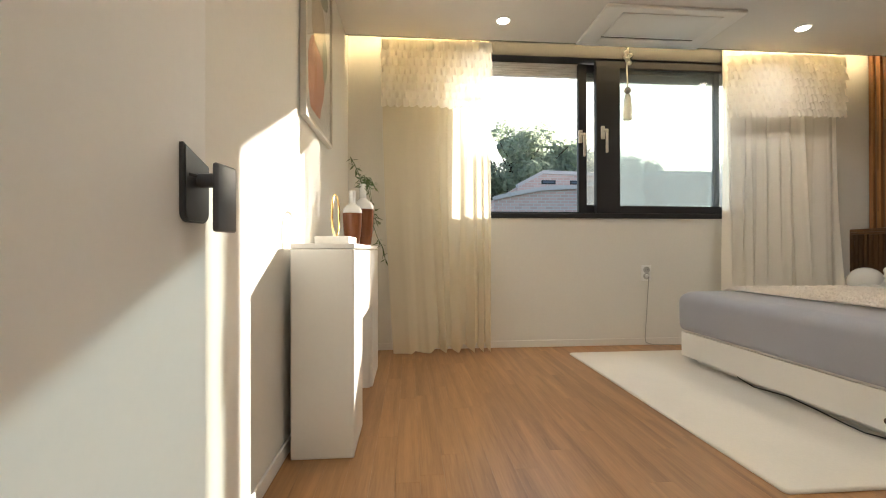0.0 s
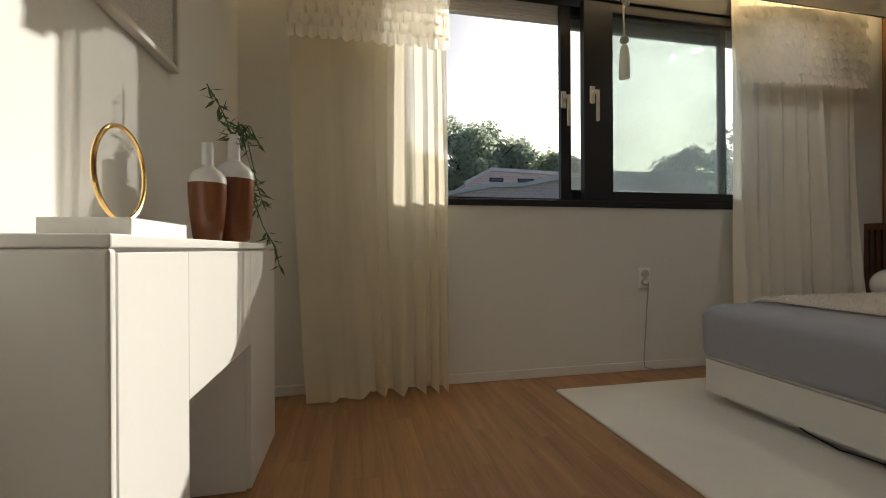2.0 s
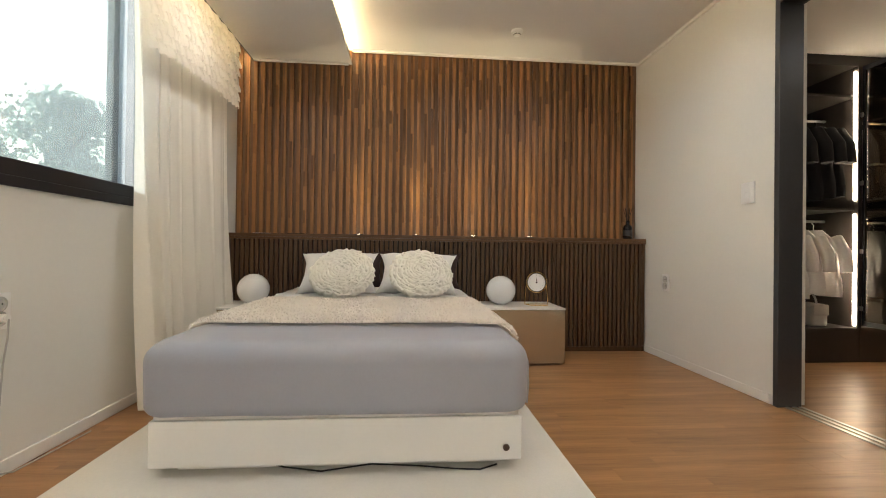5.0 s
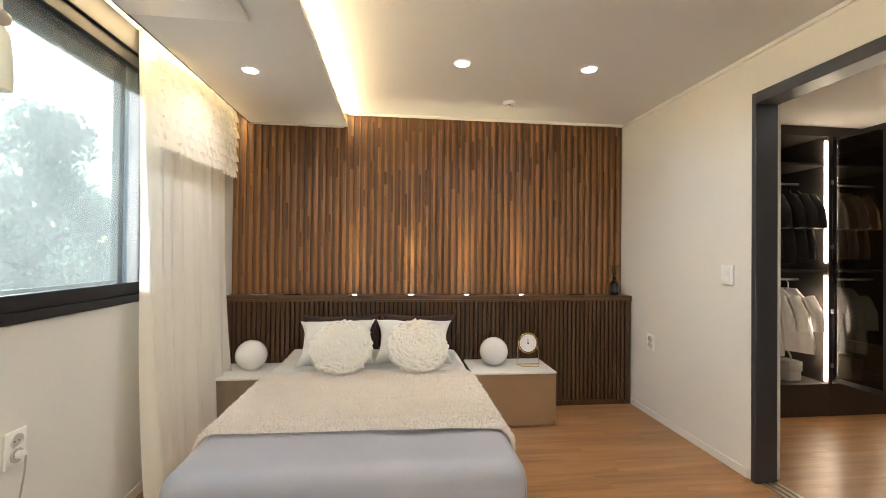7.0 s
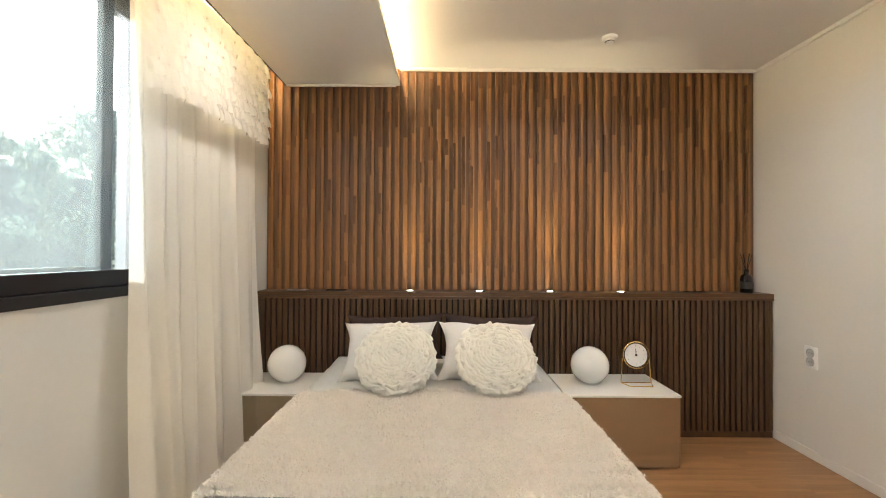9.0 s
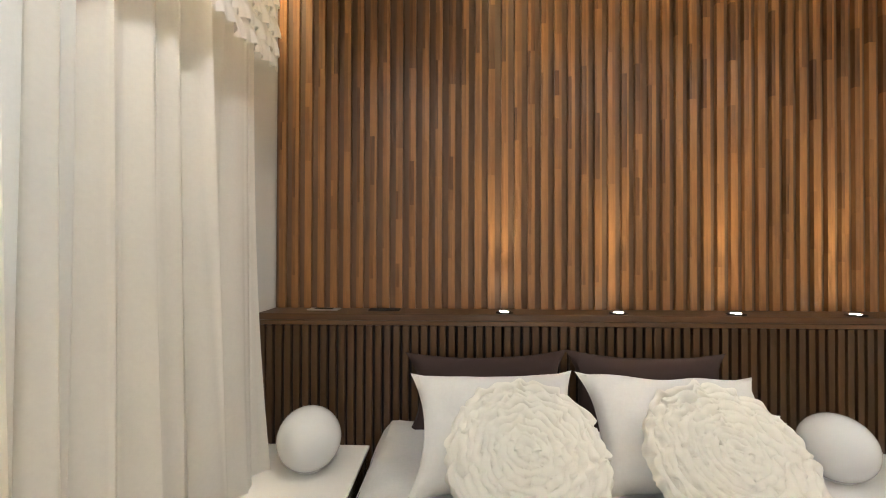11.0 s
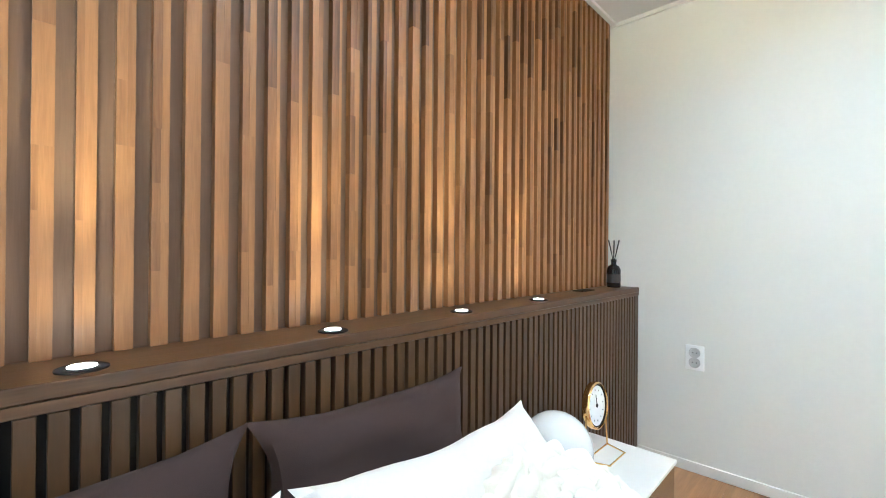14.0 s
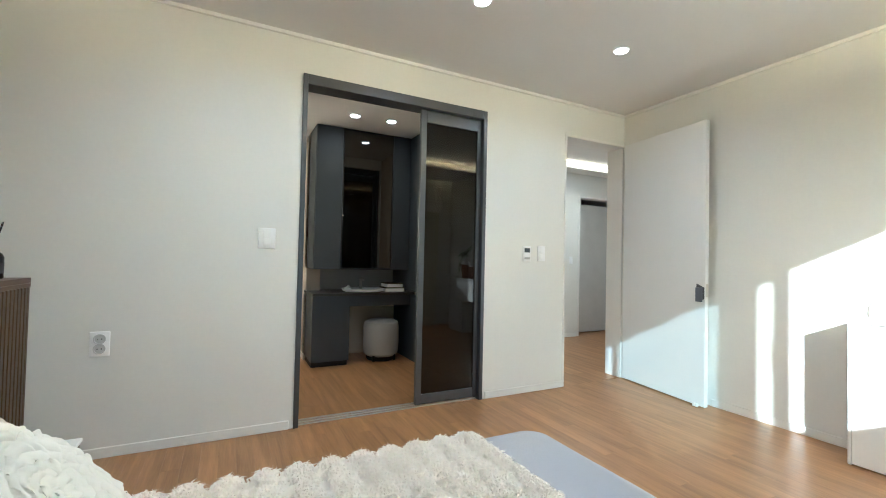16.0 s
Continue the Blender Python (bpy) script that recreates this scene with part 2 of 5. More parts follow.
M_STEEL = mat("brushed_steel", (0.62, 0.60, 0.56), rough=0.3, metal=1.0, var=0.05)
M_IVORY = mat("ivory_handle", (0.70, 0.66, 0.58), rough=0.35)
M_GOLD = mat("polished_brass", (0.83, 0.56, 0.22), rough=0.18, metal=1.0, var=0.05, bump=0)
M_WLAQ = mat("white_lacquer", (0.80, 0.785, 0.75), rough=0.28, var=0.015, bump=0.01)
M_DOOR = mat("white_door_film", (0.79, 0.79, 0.78), rough=0.4, var=0.015, bump=0.04, bump_scale=300)
M_PLATE = mat("white_plastic", (0.88, 0.88, 0.87), rough=0.3, var=0.01, bump=0)
M_GRAPH = mat("graphite_metal", (0.10, 0.105, 0.115), rough=0.35, metal=0.6, var=0.06)
M_SATIN = cloth("grey_satin", (0.36, 0.37, 0.42), through=0.0, weave=700, rough=0.36, var=0.03)
M_SHEET = cloth("white_cotton", (0.92, 0.91, 0.89), through=0.05, weave=600)
M_FUR = cloth("cream_shag", (0.99, 0.945, 0.885), through=0.42, weave=300, var=0.05)
M_BROWN = cloth("brown_cotton", (0.046, 0.026, 0.022), through=0.0, weave=600)
M_PILLOW = cloth("white_pillow", (0.76, 0.75, 0.73), through=0.1, weave=600)
M_RUFFLE = cloth("cream_chiffon", (0.92, 0.90, 0.835), through=0.45, weave=500)
M_CURTAIN = cloth("cream_sheer", (0.97, 0.90, 0.73), through=0.52, clear=0.26, weave=500)
M_DRAPE = cloth("cream_drape", (0.975, 0.94, 0.86), through=0.32, clear=0.03, weave=500)
M_RUG = cloth("ivory_rug", (0.72, 0.69, 0.63), through=0.0, weave=220)
M_OPAL = mat("opal_glass", (0.74, 0.75, 0.75), rough=0.06, var=0.01, bump=0, Coat_Weight=0.6)
M_CHAMP = mat("champagne_mirror", (0.55, 0.48, 0.365), rough=0.10, metal=0.85, var=0.05, scale=2, fine=200, stretch=(1, 1, 0.1), bump=0.03)
M_LIGHT = mat("lit_diffuser", (0.9, 0.9, 0.9), emit=((1.0, 0.93, 0.84), 10.0), bump=0)
M_UPLIT = mat("lit_uplight", (0.9, 0.9, 0.9), emit=((1.0, 0.88, 0.70), 9.0), bump=0)
M_LEDSTRIP = mat("lit_strip", (0.9, 0.8, 0.6), emit=((1.0, 0.72, 0.36), 10.0), bump=0)
M_WSTRIP = mat("lit_wardrobe_strip", (0.9, 0.85, 0.8), emit=((1.0, 0.78, 0.52), 18.0), bump=0)
M_NAVY = mat("slate_cabinet", (0.038, 0.046, 0.056), rough=0.45, var=0.05)
M_DARKW = mat("wardrobe_brown", (0.035, 0.030, 0.027), rough=0.45, var=0.08)
M_MIRROR = mat("mirror", (0.09, 0.088, 0.085), rough=0.01, metal=1.0, var=0.0, bump=0)
M_GLASS = pane("window_glass", (0.66, 0.73, 0.77), haze=0.19, gloss=0.05)
M_CLEAR = pane("sash_glass", (0.72, 0.76, 0.75), haze=0.08, gloss=0.05)
M_BRONZE = pane("bronze_glass", (0.10, 0.095, 0.085), haze=0.004, gloss=0.05)
M_WGLASS = pane("smoked_glass", (0.34, 0.30, 0.25), haze=0.004, gloss=0.05)
M_CHIFFON = cloth("valance_chiffon", (0.96, 0.925, 0.85), through=0.55, weave=500)
M_COPING = mat("pale_coping", (0.74, 0.70, 0.67), rough=0.85, var=0.08)
M_STOOL = cloth("grey_boucle", (0.42, 0.41, 0.39), through=0.0, weave=150)
# leaf green paled: the haze of distance is mixed into the colour
M_LEAF_HAZED = cloth("leaf_hazed", (0.50, 0.56, 0.44), through=0.7, weave=2, rough=0.7, var=0.35)
M_SPRIG = mat("sprig_green", (0.055, 0.10, 0.025), rough=0.6, var=0.3, bump=0)
M_BARK = mat("bark", (0.12, 0.09, 0.065), rough=0.95, var=0.3, bump=0.5, bump_scale=20)
M_BRICK = brick_mat()
M_PLASTER = mat("grey_plaster", (0.40, 0.40, 0.40), rough=0.9, var=0.06, scale=0.4)
M_ASPH = mat("ground_earth", (0.16, 0.16, 0.12), rough=0.95, var=0.25, scale=0.1, fine=2)
M_ART_C = mat("art_coral", (0.62, 0.24, 0.14), rough=0.6)
M_ART_G = mat("art_green", (0.26, 0.28, 0.20), rough=0.6)
M_ART_B = mat("art_beige", (0.62, 0.54, 0.42), rough=0.6)
M_PAPER = mat("art_paper", (0.78, 0.76, 0.72), rough=0.7)
M_WALNUTV = wood("vase_walnut", (0.12, 0.035, 0.012), (0.30, 0.11, 0.045), rough=0.25, axis=2, spread=0.2)
M_CABLE = mat("grey_cable", (0.45, 0.44, 0.42), rough=0.5, bump=0)
M_BCABLE = mat("black_cable", (0.015, 0.015, 0.015), rough=0.5, bump=0)
M_AMBER = mat("dark_bottle", (0.012, 0.010, 0.010), rough=0.08, bump=0)


# ---- mesh helpers ----
def box(bm, x0, x1, y0, y1, z0, z1, bevel=0.0, seg=2):
    r = bmesh.ops.create_cube(bm, size=1.0)
    vs = r["verts"]
    for v in vs:
        v.co = Vector((x0 + (v.co.x + 0.5) * (x1 - x0), y0 + (v.co.y + 0.5) * (y1 - y0), z0 + (v.co.z + 0.5) * (z1 - z0)))
    if bevel:
        es = list({e for v in vs for e in v.link_edges})
        bmesh.ops.bevel(bm, geom=es, offset=bevel, segments=seg, affect="EDGES", profile=0.5)
    return bm


def cyl(bm, c, r, h, seg=24, r2=None, m=None, bevel=0.0):
    """A cylinder standing on c."""
    mm = (m or Matrix()) @ Matrix.Translation(Vector(c) + Vector((0, 0, h / 2))) if m is None else m
    r_ = bmesh.ops.create_cone(bm, cap_ends=True, segments=seg, radius1=r, radius2=r if r2 is None else r2, depth=h, matrix=mm)
    if bevel:
        es = [e for v in r_["verts"] for e in v.link_edges if len(e.link_faces) == 2 and e.calc_face_angle(0) > 1.0]
        bmesh.ops.bevel(bm, geom=list(set(es)), offset=bevel, segments=2, affect="EDGES")
    return bm


def lathe(bm, c, prof, seg=28):
    """Turns a profile of (radius, height) about the upright through c."""
    rings = []
    for r, z in prof:
        rings.append([bm.verts.new((c[0] + r * math.cos(2 * math.pi * k / seg), c[1] + r * math.sin(2 * math.pi * k / seg), c[2] + z)) for k in range(seg)])
    for a, b in zip(rings, rings[1:]):
        for k in range(seg):
            bm.faces.new((a[k], a[(k + 1) % seg], b[(k + 1) % seg], b[k]))
    bm.faces.new(list(reversed(rings[0])))
    bm.faces.new(rings[-1])
    return bm


def tube(bm, pts, r, seg=8, closed=False):
    """A round bar along points."""
    pts = [Vector(p) for p in pts]
    n = len(pts)
    rings = []
    for i, p in enumerate(pts):
        a = pts[i - 1] if i or closed else p
        b = pts[(i + 1) % n] if i < n - 1 or closed else p
        d = (b - a).normalized()
        side = d.orthogonal().normalized() if not rings else (last - d * last.dot(d)).normalized()
        last = side
        up = d.cross(side)
        rad = r(i / max(1, n - 1)) if callable(r) else r
        rings.append([bm.verts.new(p + rad * (math.cos(2 * math.pi * k / seg) * side + math.sin(2 * math.pi * k / seg) * up)) for k in range(seg)])
    pairs = list(zip(rings, rings[1:])) + ([(rings[-1], rings[0])] if closed else [])
    for a, b in pairs:
        for k in range(seg):
            bm.faces.new((a[k], a[(k + 1) % seg], b[(k + 1) % seg], b[k]))
    if not closed:
        bm.faces.new(list(reversed(rings[0])))
        bm.faces.new(rings[-1])
    return bm


def prism(bm, pts, y0, y1):
    """A solid from an outline of (x, z), between y0 and y1."""
    a = [bm.verts.new((x, y0, z)) for x, z in pts]
    b = [bm.verts.new((x, y1, z)) for x, z in pts]
    n = len(pts)
    bm.faces.new(a)
    bm.faces.new(list(reversed(b)))
    for k in range(n):
        bm.faces.new((a[k], b[k], b[(k + 1) % n], a[(k + 1) % n]))
    bmesh.ops.recalc_face_normals(bm, faces=bm.faces)
    return bm


def mesh_of(name, bm, material, smooth=False):
    me = bpy.data.meshes.new(name)
    bm.normal_update()
    bm.to_mesh(me)
    bm.free()
    if material:
        me.materials.append(material)
    if smooth:
        me.shade_smooth()
        me.set_sharp_from_angle(angle=radians(38))
    return me


def part(name, bm, material, parent=None, label="", smooth=False):
    """Links a bmesh as one mesh object, under a thing or part."""
    ob = new(name, mesh_of(name, bm, material, smooth))
    if parent is not None:
        ob.parent = parent
        ob.matrix_parent_inverse = parent.matrix_world.inverted()
    if label:
        ob["label"] = label
    return ob


def thing(name, at, label, category, group="", kind=""):
    ob = new(name)
    ob.empty_display_size = 0.05
    ob.location = at
    ob.matrix_world = Matrix.Translation(at)
    return tagged(ob, label, category, group, kind)


def solid(name, bm, material, label, category, group="", kind="", smooth=False):
    return tagged(part(name, bm, material, smooth=smooth), label, category, group, kind)


def B(*a, **k):
    return box(bmesh.new(), *a, **k)


# ---- the room ----
EX, NY, CZ = 4.975, 3.875, 2.82        # east wall behind the slats, north wall, ceiling
SX = 4.95                              # face of the slats
HX, HZ = 4.765, 1.068                  # face and top of the low wood panel
WX0, WX1, WZ0, WZ1 = 0.95, 3.75, 1.165, 2.77   # window opening
DX0, DX1, DZ = -0.005, 0.84, 2.50      # entry opening in the south wall
CX0, CX1, CZ1 = 1.765, 3.34, 2.545     # dressing-room opening
ST = 0.20                              # thickness of the south wall


def wall(name, boxes, label, material=None):
    bm = bmesh.new()
    for b in boxes:
        box(bm, *b)
    return solid(name, bm, material or M_WALL, label, "wall", kind="structure")


wall("wall_north", [(-0.2, WX0, NY, NY + 0.25, 0, 3.0), (WX1, 5.2, NY, NY + 0.25, 0, 3.0), (WX0, WX1, NY, NY + 0.25, 0, WZ0), (WX0, WX1, NY, NY + 0.25, WZ1, 3.0)],
     "cream papered wall with a wide window opening")
wall("wall_west", [(-0.2, 0.0, 0.0, NY, 0, 3.0)], "cream papered wall behind the white console")
wall_east = wall("wall_east", [(EX, EX + 0.2, -ST, NY, 0, 3.0)], "wall clad in walnut slats above a low panel", M_RECESS)
wall("wall_south", [(-0.2, DX0, -ST, 0, 0, 3.0), (DX1, CX0, -ST, 0, 0, 3.0), (CX1, EX, -ST, 0, 0, 3.0), (DX0, DX1, -ST, 0, DZ, 3.0), (CX0, CX1, -ST, 0, CZ1, 3.0)],
     "cream papered wall with two door openings")
solid("ceiling", B(-0.2, 5.2, -ST, NY + 0.25, CZ, CZ + 0.15), M_CEIL, "white papered ceiling", "ceiling", kind="structure")
# lowered strip along the window with its lip, and the box for the curtains behind it
bm = bmesh.new()
box(bm, 0.0, SX - 0.002, 2.965, 3.72, 2.685, CZ)
box(bm, 0.0, SX - 0.002, 2.83, 2.965, 2.685, 2.712)
solid("ceiling_soffit", bm, M_CEIL, "white lowered ceiling strip with a hidden light cove", "ceiling", kind="structure")
solid("trim", B(0.0, SX - 0.003, 2.818, 2.83, 2.682, 2.718, bevel=0.003), M_TRIM, "thin white moulding along the ceiling drop", "moulding", kind="structure")
solid("trim", B(0.0, SX - 0.003, 3.72, 3.728, 2.680, 2.70), M_GRAPH, "dark edge strip of the curtain recess", "moulding", kind="structure")
for b in ((0.0, SX - 0.004, 0.0, 0.018, CZ - 0.028, CZ), (0.0, 0.018, 0.02, 2.81, CZ - 0.028, CZ), (SX - 0.035, SX - 0.005, 0.02, 2.81, CZ - 0.022, CZ), (SX - 0.035, SX - 0.005, 2.85, 3.715, 2.672, 2.685)):
    solid("trim", B(*b, bevel=0.004), M_TRIM, "thin white ceiling moulding", "moulding", kind="structure")
solid("led_strip", B(0.05, 4.9, 2.945, 2.963, 2.722, 2.732), M_LEDSTRIP, "warm light strip hidden in the ceiling cove", "light strip")
solid("led_strip", B(0.05, 4.88, 3.732, 3.744, 2.800, 2.812), M_LEDSTRIP, "warm light strip in the curtain recess", "light strip")
for b in ((0.0, 0.012, 0.95, NY, 0, 0.062), (0.012, HX, NY - 0.012, NY, 0, 0.062), (DX1 + 0.0, CX0 - 0.03, 0.0, 0.012, 0, 0.062), (CX1 + 0.03, HX, 0.0, 0.012, 0, 0.062)):
    solid("baseboard", B(*b, bevel=0.004), M_TRIM, "low white skirting board along the wall", "baseboard", kind="structure")
# ground under everything inside
floor = solid("floor", B(-3.2, 5.2, -4.4, NY + 0.25, -0.2, -0.012), M_UNDER, "warm oak laminate floor in narrow boards", "floor", kind="structure")

# ---- window ----
win = thing("window_1", (2.22, NY + 0.1, WZ0), "black framed sliding window, one half slid open", "window", kind="structure")
bm = bmesh.new()
for b in ((WX0, WX1, NY - 0.012, NY + 0.17, WZ0, WZ0 + 0.045), (WX0, WX1, NY - 0.012, NY + 0.17, WZ1 - 0.145, WZ1), (WX0, WX0 + 0.045, NY - 0.012, NY + 0.17, WZ0 + 0.045, WZ1 - 0.145), (WX1 - 0.045, WX1, NY - 0.012, NY + 0.17, WZ0 + 0.045, WZ1 - 0.145)):
    box(bm, *b, bevel=0.004)
for yy in (NY + 0.03, NY + 0.085):
    box(bm, WX0 + 0.045, WX1 - 0.045, yy, yy + 0.008, WZ0 + 0.045, WZ0 + 0.06)
part("window_frame", bm, M_FRAME, win)


def sash(x0, x1, y0, y1, z0, z1, l, r, glass, label):
    """A sliding sash with stiles of widths l and r."""
    bm = bmesh.new()
    box(bm, x0, x0 + l, y0, y1, z0, z1, bevel=0.004)
    box(bm, x1 - r, x1, y0, y1, z0, z1, bevel=0.004)
    box(bm, x0 + l, x1 - r, y0 + 0.003, y1 - 0.003, z0, z0 + 0.07, bevel=0.004)
    box(bm, x0 + l, x1 - r, y0 + 0.003, y1 - 0.003, z1 - 0.07, z1, bevel=0.004)
    s = part("sash", bm, M_FRAME, win, label)
    g = part("glass", B(x0 + l - 0.004, x1 - r + 0.004, (y0 + y1) / 2 - 0.008, (y0 + y1) / 2 + 0.008, z0 + 0.066, z1 - 0.066), glass, s, "tinted glass pane")
    return s


def lever(parent, x, y, z):
    bm = bmesh.new()
    box(bm, x - 0.018, x + 0.018, y - 0.02, y, z - 0.06, z + 0.06, bevel=0.006)
    box(bm, x - 0.008, x + 0.035, y - 0.045, y - 0.018, z + 0.0, z + 0.028, bevel=0.005)
    box(bm, x + 0.016, x + 0.037, y - 0.047, y - 0.025, z - 0.19, z + 0.028, bevel=0.006)
    part("handle", bm, M_IVORY, parent, "ivory lever handle", smooth=True)


s_in = sash(2.245, WX1 - 0.047, NY + 0.0, NY + 0.055, WZ0 + 0.047, WZ1 - 0.15, 0.225, 0.04, M_GLASS, "black inner sash, shut")
s_out = sash(2.105, 3.501, NY + 0.075, NY + 0.115, WZ0 + 0.062, WZ1 - 0.16, 0.08, 0.05, M_CLEAR, "black outer sash, slid aside")
lever(s_out, 2.12, NY + 0.074, 1.93)
lever(s_in, 2.30, NY - 0.002, 1.95)
shut = thing("roller_shutter", (1.5, NY + 0.13, 2.55), "white ribbed shutter rolled up at the window's head", "shutter")
for x0, x1, z0 in ((WX0 + 0.05, 2.15, 2.505), (2.152, WX1 - 0.05, 2.478)):
    for k in range(6):
        part("slat", B(x0, x1, NY + 0.12, NY + 0.165, z0 + k * 0.022, z0 + 0.019 + k * 0.022, bevel=0.003, seg=1), M_PLATE, shut)
solid("trim", B(WX0 - 0.02, WX1 + 0.02, NY + 0.175, NY + 0.25, WZ0 - 0.03, WZ0), M_FRAME, "black outer window sill", "sill", kind="structure")

# ---- entry door ----
hinge = Vector((0.03, 0.035, 0.0))
tip = Vector((0.15, 0.97, 0.0))
leaf_len = (tip - hinge).length
M_leaf = Matrix.Translation(hinge) @ Matrix.Rotation(math.atan2(tip.y - hinge.y, tip.x - hinge.x), 4, "Z")
door = new("door_1")
door.matrix_world = M_leaf
tagged(door, "plain white door standing open against the wall", "door", kind="structure")


def leaf_part(name, bm, material, parent, label="", smooth=False):
    ob = new(name, mesh_of(name, bm, material, smooth))
    ob.parent = parent
    if label:
        ob["label"] = label
    return ob


# in the leaf's own axes: x along the leaf, y towards the wall behind it
leaf = leaf_part("door_leaf", B(0, leaf_len, 0.0, 0.04, 0.012, DZ - 0.02, bevel=0.003), M_DOOR, door)
lp = [(leaf_len - 0.006 - 0.018 * (1 - math.cos(radians(a))) , 0.942 - 0.018 * math.sin(radians(a))) for a in range(0, 91, 15)] + [(leaf_len - 0.058 - 0.018 * math.sin(radians(a)), 0.942 - 0.018 * math.cos(radians(a))) for a in range(0, 91, 15)] + [(leaf_len - 0.076, 1.060), (leaf_len - 0.006, 1.030)]
bm = prism(bmesh.new(), lp, -0.011, -0.0005)
bmesh.ops.bevel(bm, geom=[e for e in bm.edges if all(v.co.y < -0.01 for v in e.verts)], offset=0.003, segments=2, affect="EDGES")
plate = leaf_part("lock_plate", bm, M_GRAPH, leaf, "dark grey lock plate", smooth=True)
bm = bmesh.new()
leaf_part("keyhole", B(leaf_len - 0.066, leaf_len - 0.044, -0.0122, -0.0112, 1.004, 1.009), M_BLACK, plate, "dark slot")
cyl(bm, (0, 0, 0), 0.013, 0.04, m=Matrix.Translation((leaf_len - 0.035, -0.022, 1.0)) @ Matrix.Rotation(radians(90), 4, "X"))
box(bm, leaf_len - 0.052, leaf_len + 0.012, -0.053, -0.042, 0.908, 1.03, bevel=0.005, seg=3)
leaf_part("handle", bm, mat("slate_handle", (0.13, 0.14, 0.165), rough=0.35, metal=0.3), leaf, "blue-grey paddle handle", smooth=True)
leaf_part("latch", B(leaf_len - 0.001, leaf_len + 0.003, 0.008, 0.032, 0.95, 1.06, bevel=0.001), M_STEEL, leaf, "steel latch plate")
bm = B(leaf_len - 0.09, leaf_len - 0.05, -0.03, -0.0005, 0.004, 0.03, bevel=0.004)
leaf_part("door_stop", bm, M_PLATE, leaf, "small white floor stop")
bm = bmesh.new()
for b in ((DX0, DX0 + 0.025, -ST - 0.005, -0.003, 0, DZ - 0.03), (DX1 - 0.025, DX1 + 0.0, -ST - 0.005, 0.004, 0, DZ - 0.03), (DX0, DX1, -ST - 0.005, 0.004, DZ - 0.03, DZ)):
    box(bm, *b, bevel=0.003)
solid("trim", bm, M_TRIM, "white lining of the entry opening", "door frame", kind="structure")

# ---- dressing-room sliding door ----
sd = thing("door_2", (2.55, 0, 0), "graphite framed sliding door with bronze glass, half open", "sliding door", kind="structure")
bm = bmesh.new()
for b in ((CX0, CX0 + 0.035, -0.145, 0.014, 0, CZ1), (CX1 - 0.035, CX1, -0.145, 0.014, 0, CZ1), (CX0 + 0.035, CX1 - 0.035, -0.145, 0.014, CZ1 - 0.075, CZ1)):
    box(bm, *b, bevel=0.003)
part("door_frame", bm, M_GRAPH, sd, "dark grey metal frame")
bm = bmesh.new()
x0, x1, z1 = CX0 + 0.037, 2.385, CZ1 - 0.078
for b in ((x0, x0 + 0.035, -0.065, -0.03, 0.02, z1), (x1 - 0.05, x1, -0.065, -0.03, 0.02, z1), (x0 + 0.035, x1 - 0.05, -0.063, -0.032, 0.02, 0.10), (x0 + 0.035, x1 - 0.05, -0.063, -0.032, z1 - 0.10, z1)):
    box(bm, *b, bevel=0.003)
slide = part("door_leaf", bm, M_GRAPH, sd, "dark grey sliding leaf")
part("glass", B(x0 + 0.033, x1 - 0.048, -0.052, -0.044, 0.098, z1 - 0.098), M_BRONZE, slide, "dark bronze glass")
bm = bmesh.new()
for yy in (-0.045, -0.09, -0.135):
    box(bm, CX0 + 0.036, CX1 - 0.036, yy - 0.012, yy + 0.012, -0.012, 0.006, bevel=0.002)
part("floor_track", bm, M_STEEL, sd, "steel floor track")

# ---- dressing room and hall beyond the openings ----
DW = mat("dressing_paper", (0.58, 0.51, 0.42), rough=0.85, var=0.02)
wall("wall_dressing", [(1.55, 1.75, -2.3, -ST, 0, 2.9), (1.75, 2.80, -2.3, -2.15, 0, 2.9), (2.80, 2.955, -4.3, -2.0, 0, 2.9), (2.955, 5.2, -4.3, -4.15, 0, 2.9), (4.95, 5.175, -4.15, -ST, 0, 2.9)], "beige papered walls of the dressing room", DW)
solid("ceiling_dressing", B(1.55, 5.2, -4.3, -ST, 2.69, 2.82), M_CEIL, "white ceiling of the dressing room", "ceiling", kind="structure")
solid("baseboard", B(2.955, 2.967, -4.15, -2.0, 0, 0.06), M_TRIM, "low white skirting board in the dressing room", "baseboard", kind="structure")
# last two boxes are unseen, added to keep sky light from leaking in
wall("wall_hall", [(-3.2, -3.0, -2.2, 0, 0, 2.9), (-3.2, -2.35, -2.2, -2.04, 0, 2.9), (-1.38, 1.55, -2.2, -2.04, 0, 2.9), (-2.35, -1.38, -2.2, -2.04, 2.32, 2.9), (-3.2, -0.2, -0.2, -0.1, 0, 2.9), (-3.2, 0.5, -4.4, -4.25, 0, 2.9), (0.5, 0.65, -4.4, -2.2, 0, 2.9), (-3.2, -3.0, -4.25, -2.2, 0, 2.9)], "white walls of the hall, with unseen light-blocking walls behind", M_WALL)
bm = bmesh.new()
for b in ((-3.2, 1.55, -1.15, -ST, 2.69, 2.82), (-3.2, 1.55, -4.4, -1.75, 2.69, 2.82), (-3.2, 1.55, -1.75, -1.15, 2.78, 2.82)):
    box(bm, *b)
solid("ceiling_hall", bm, M_CEIL, "white hall ceiling with a recessed tray", "ceiling", kind="structure")
solid("baseboard", B(-1.36, 1.55, -2.04, -2.028, 0, 0.06), M_TRIM, "low white skirting board in the hall", "baseboard", kind="structure")
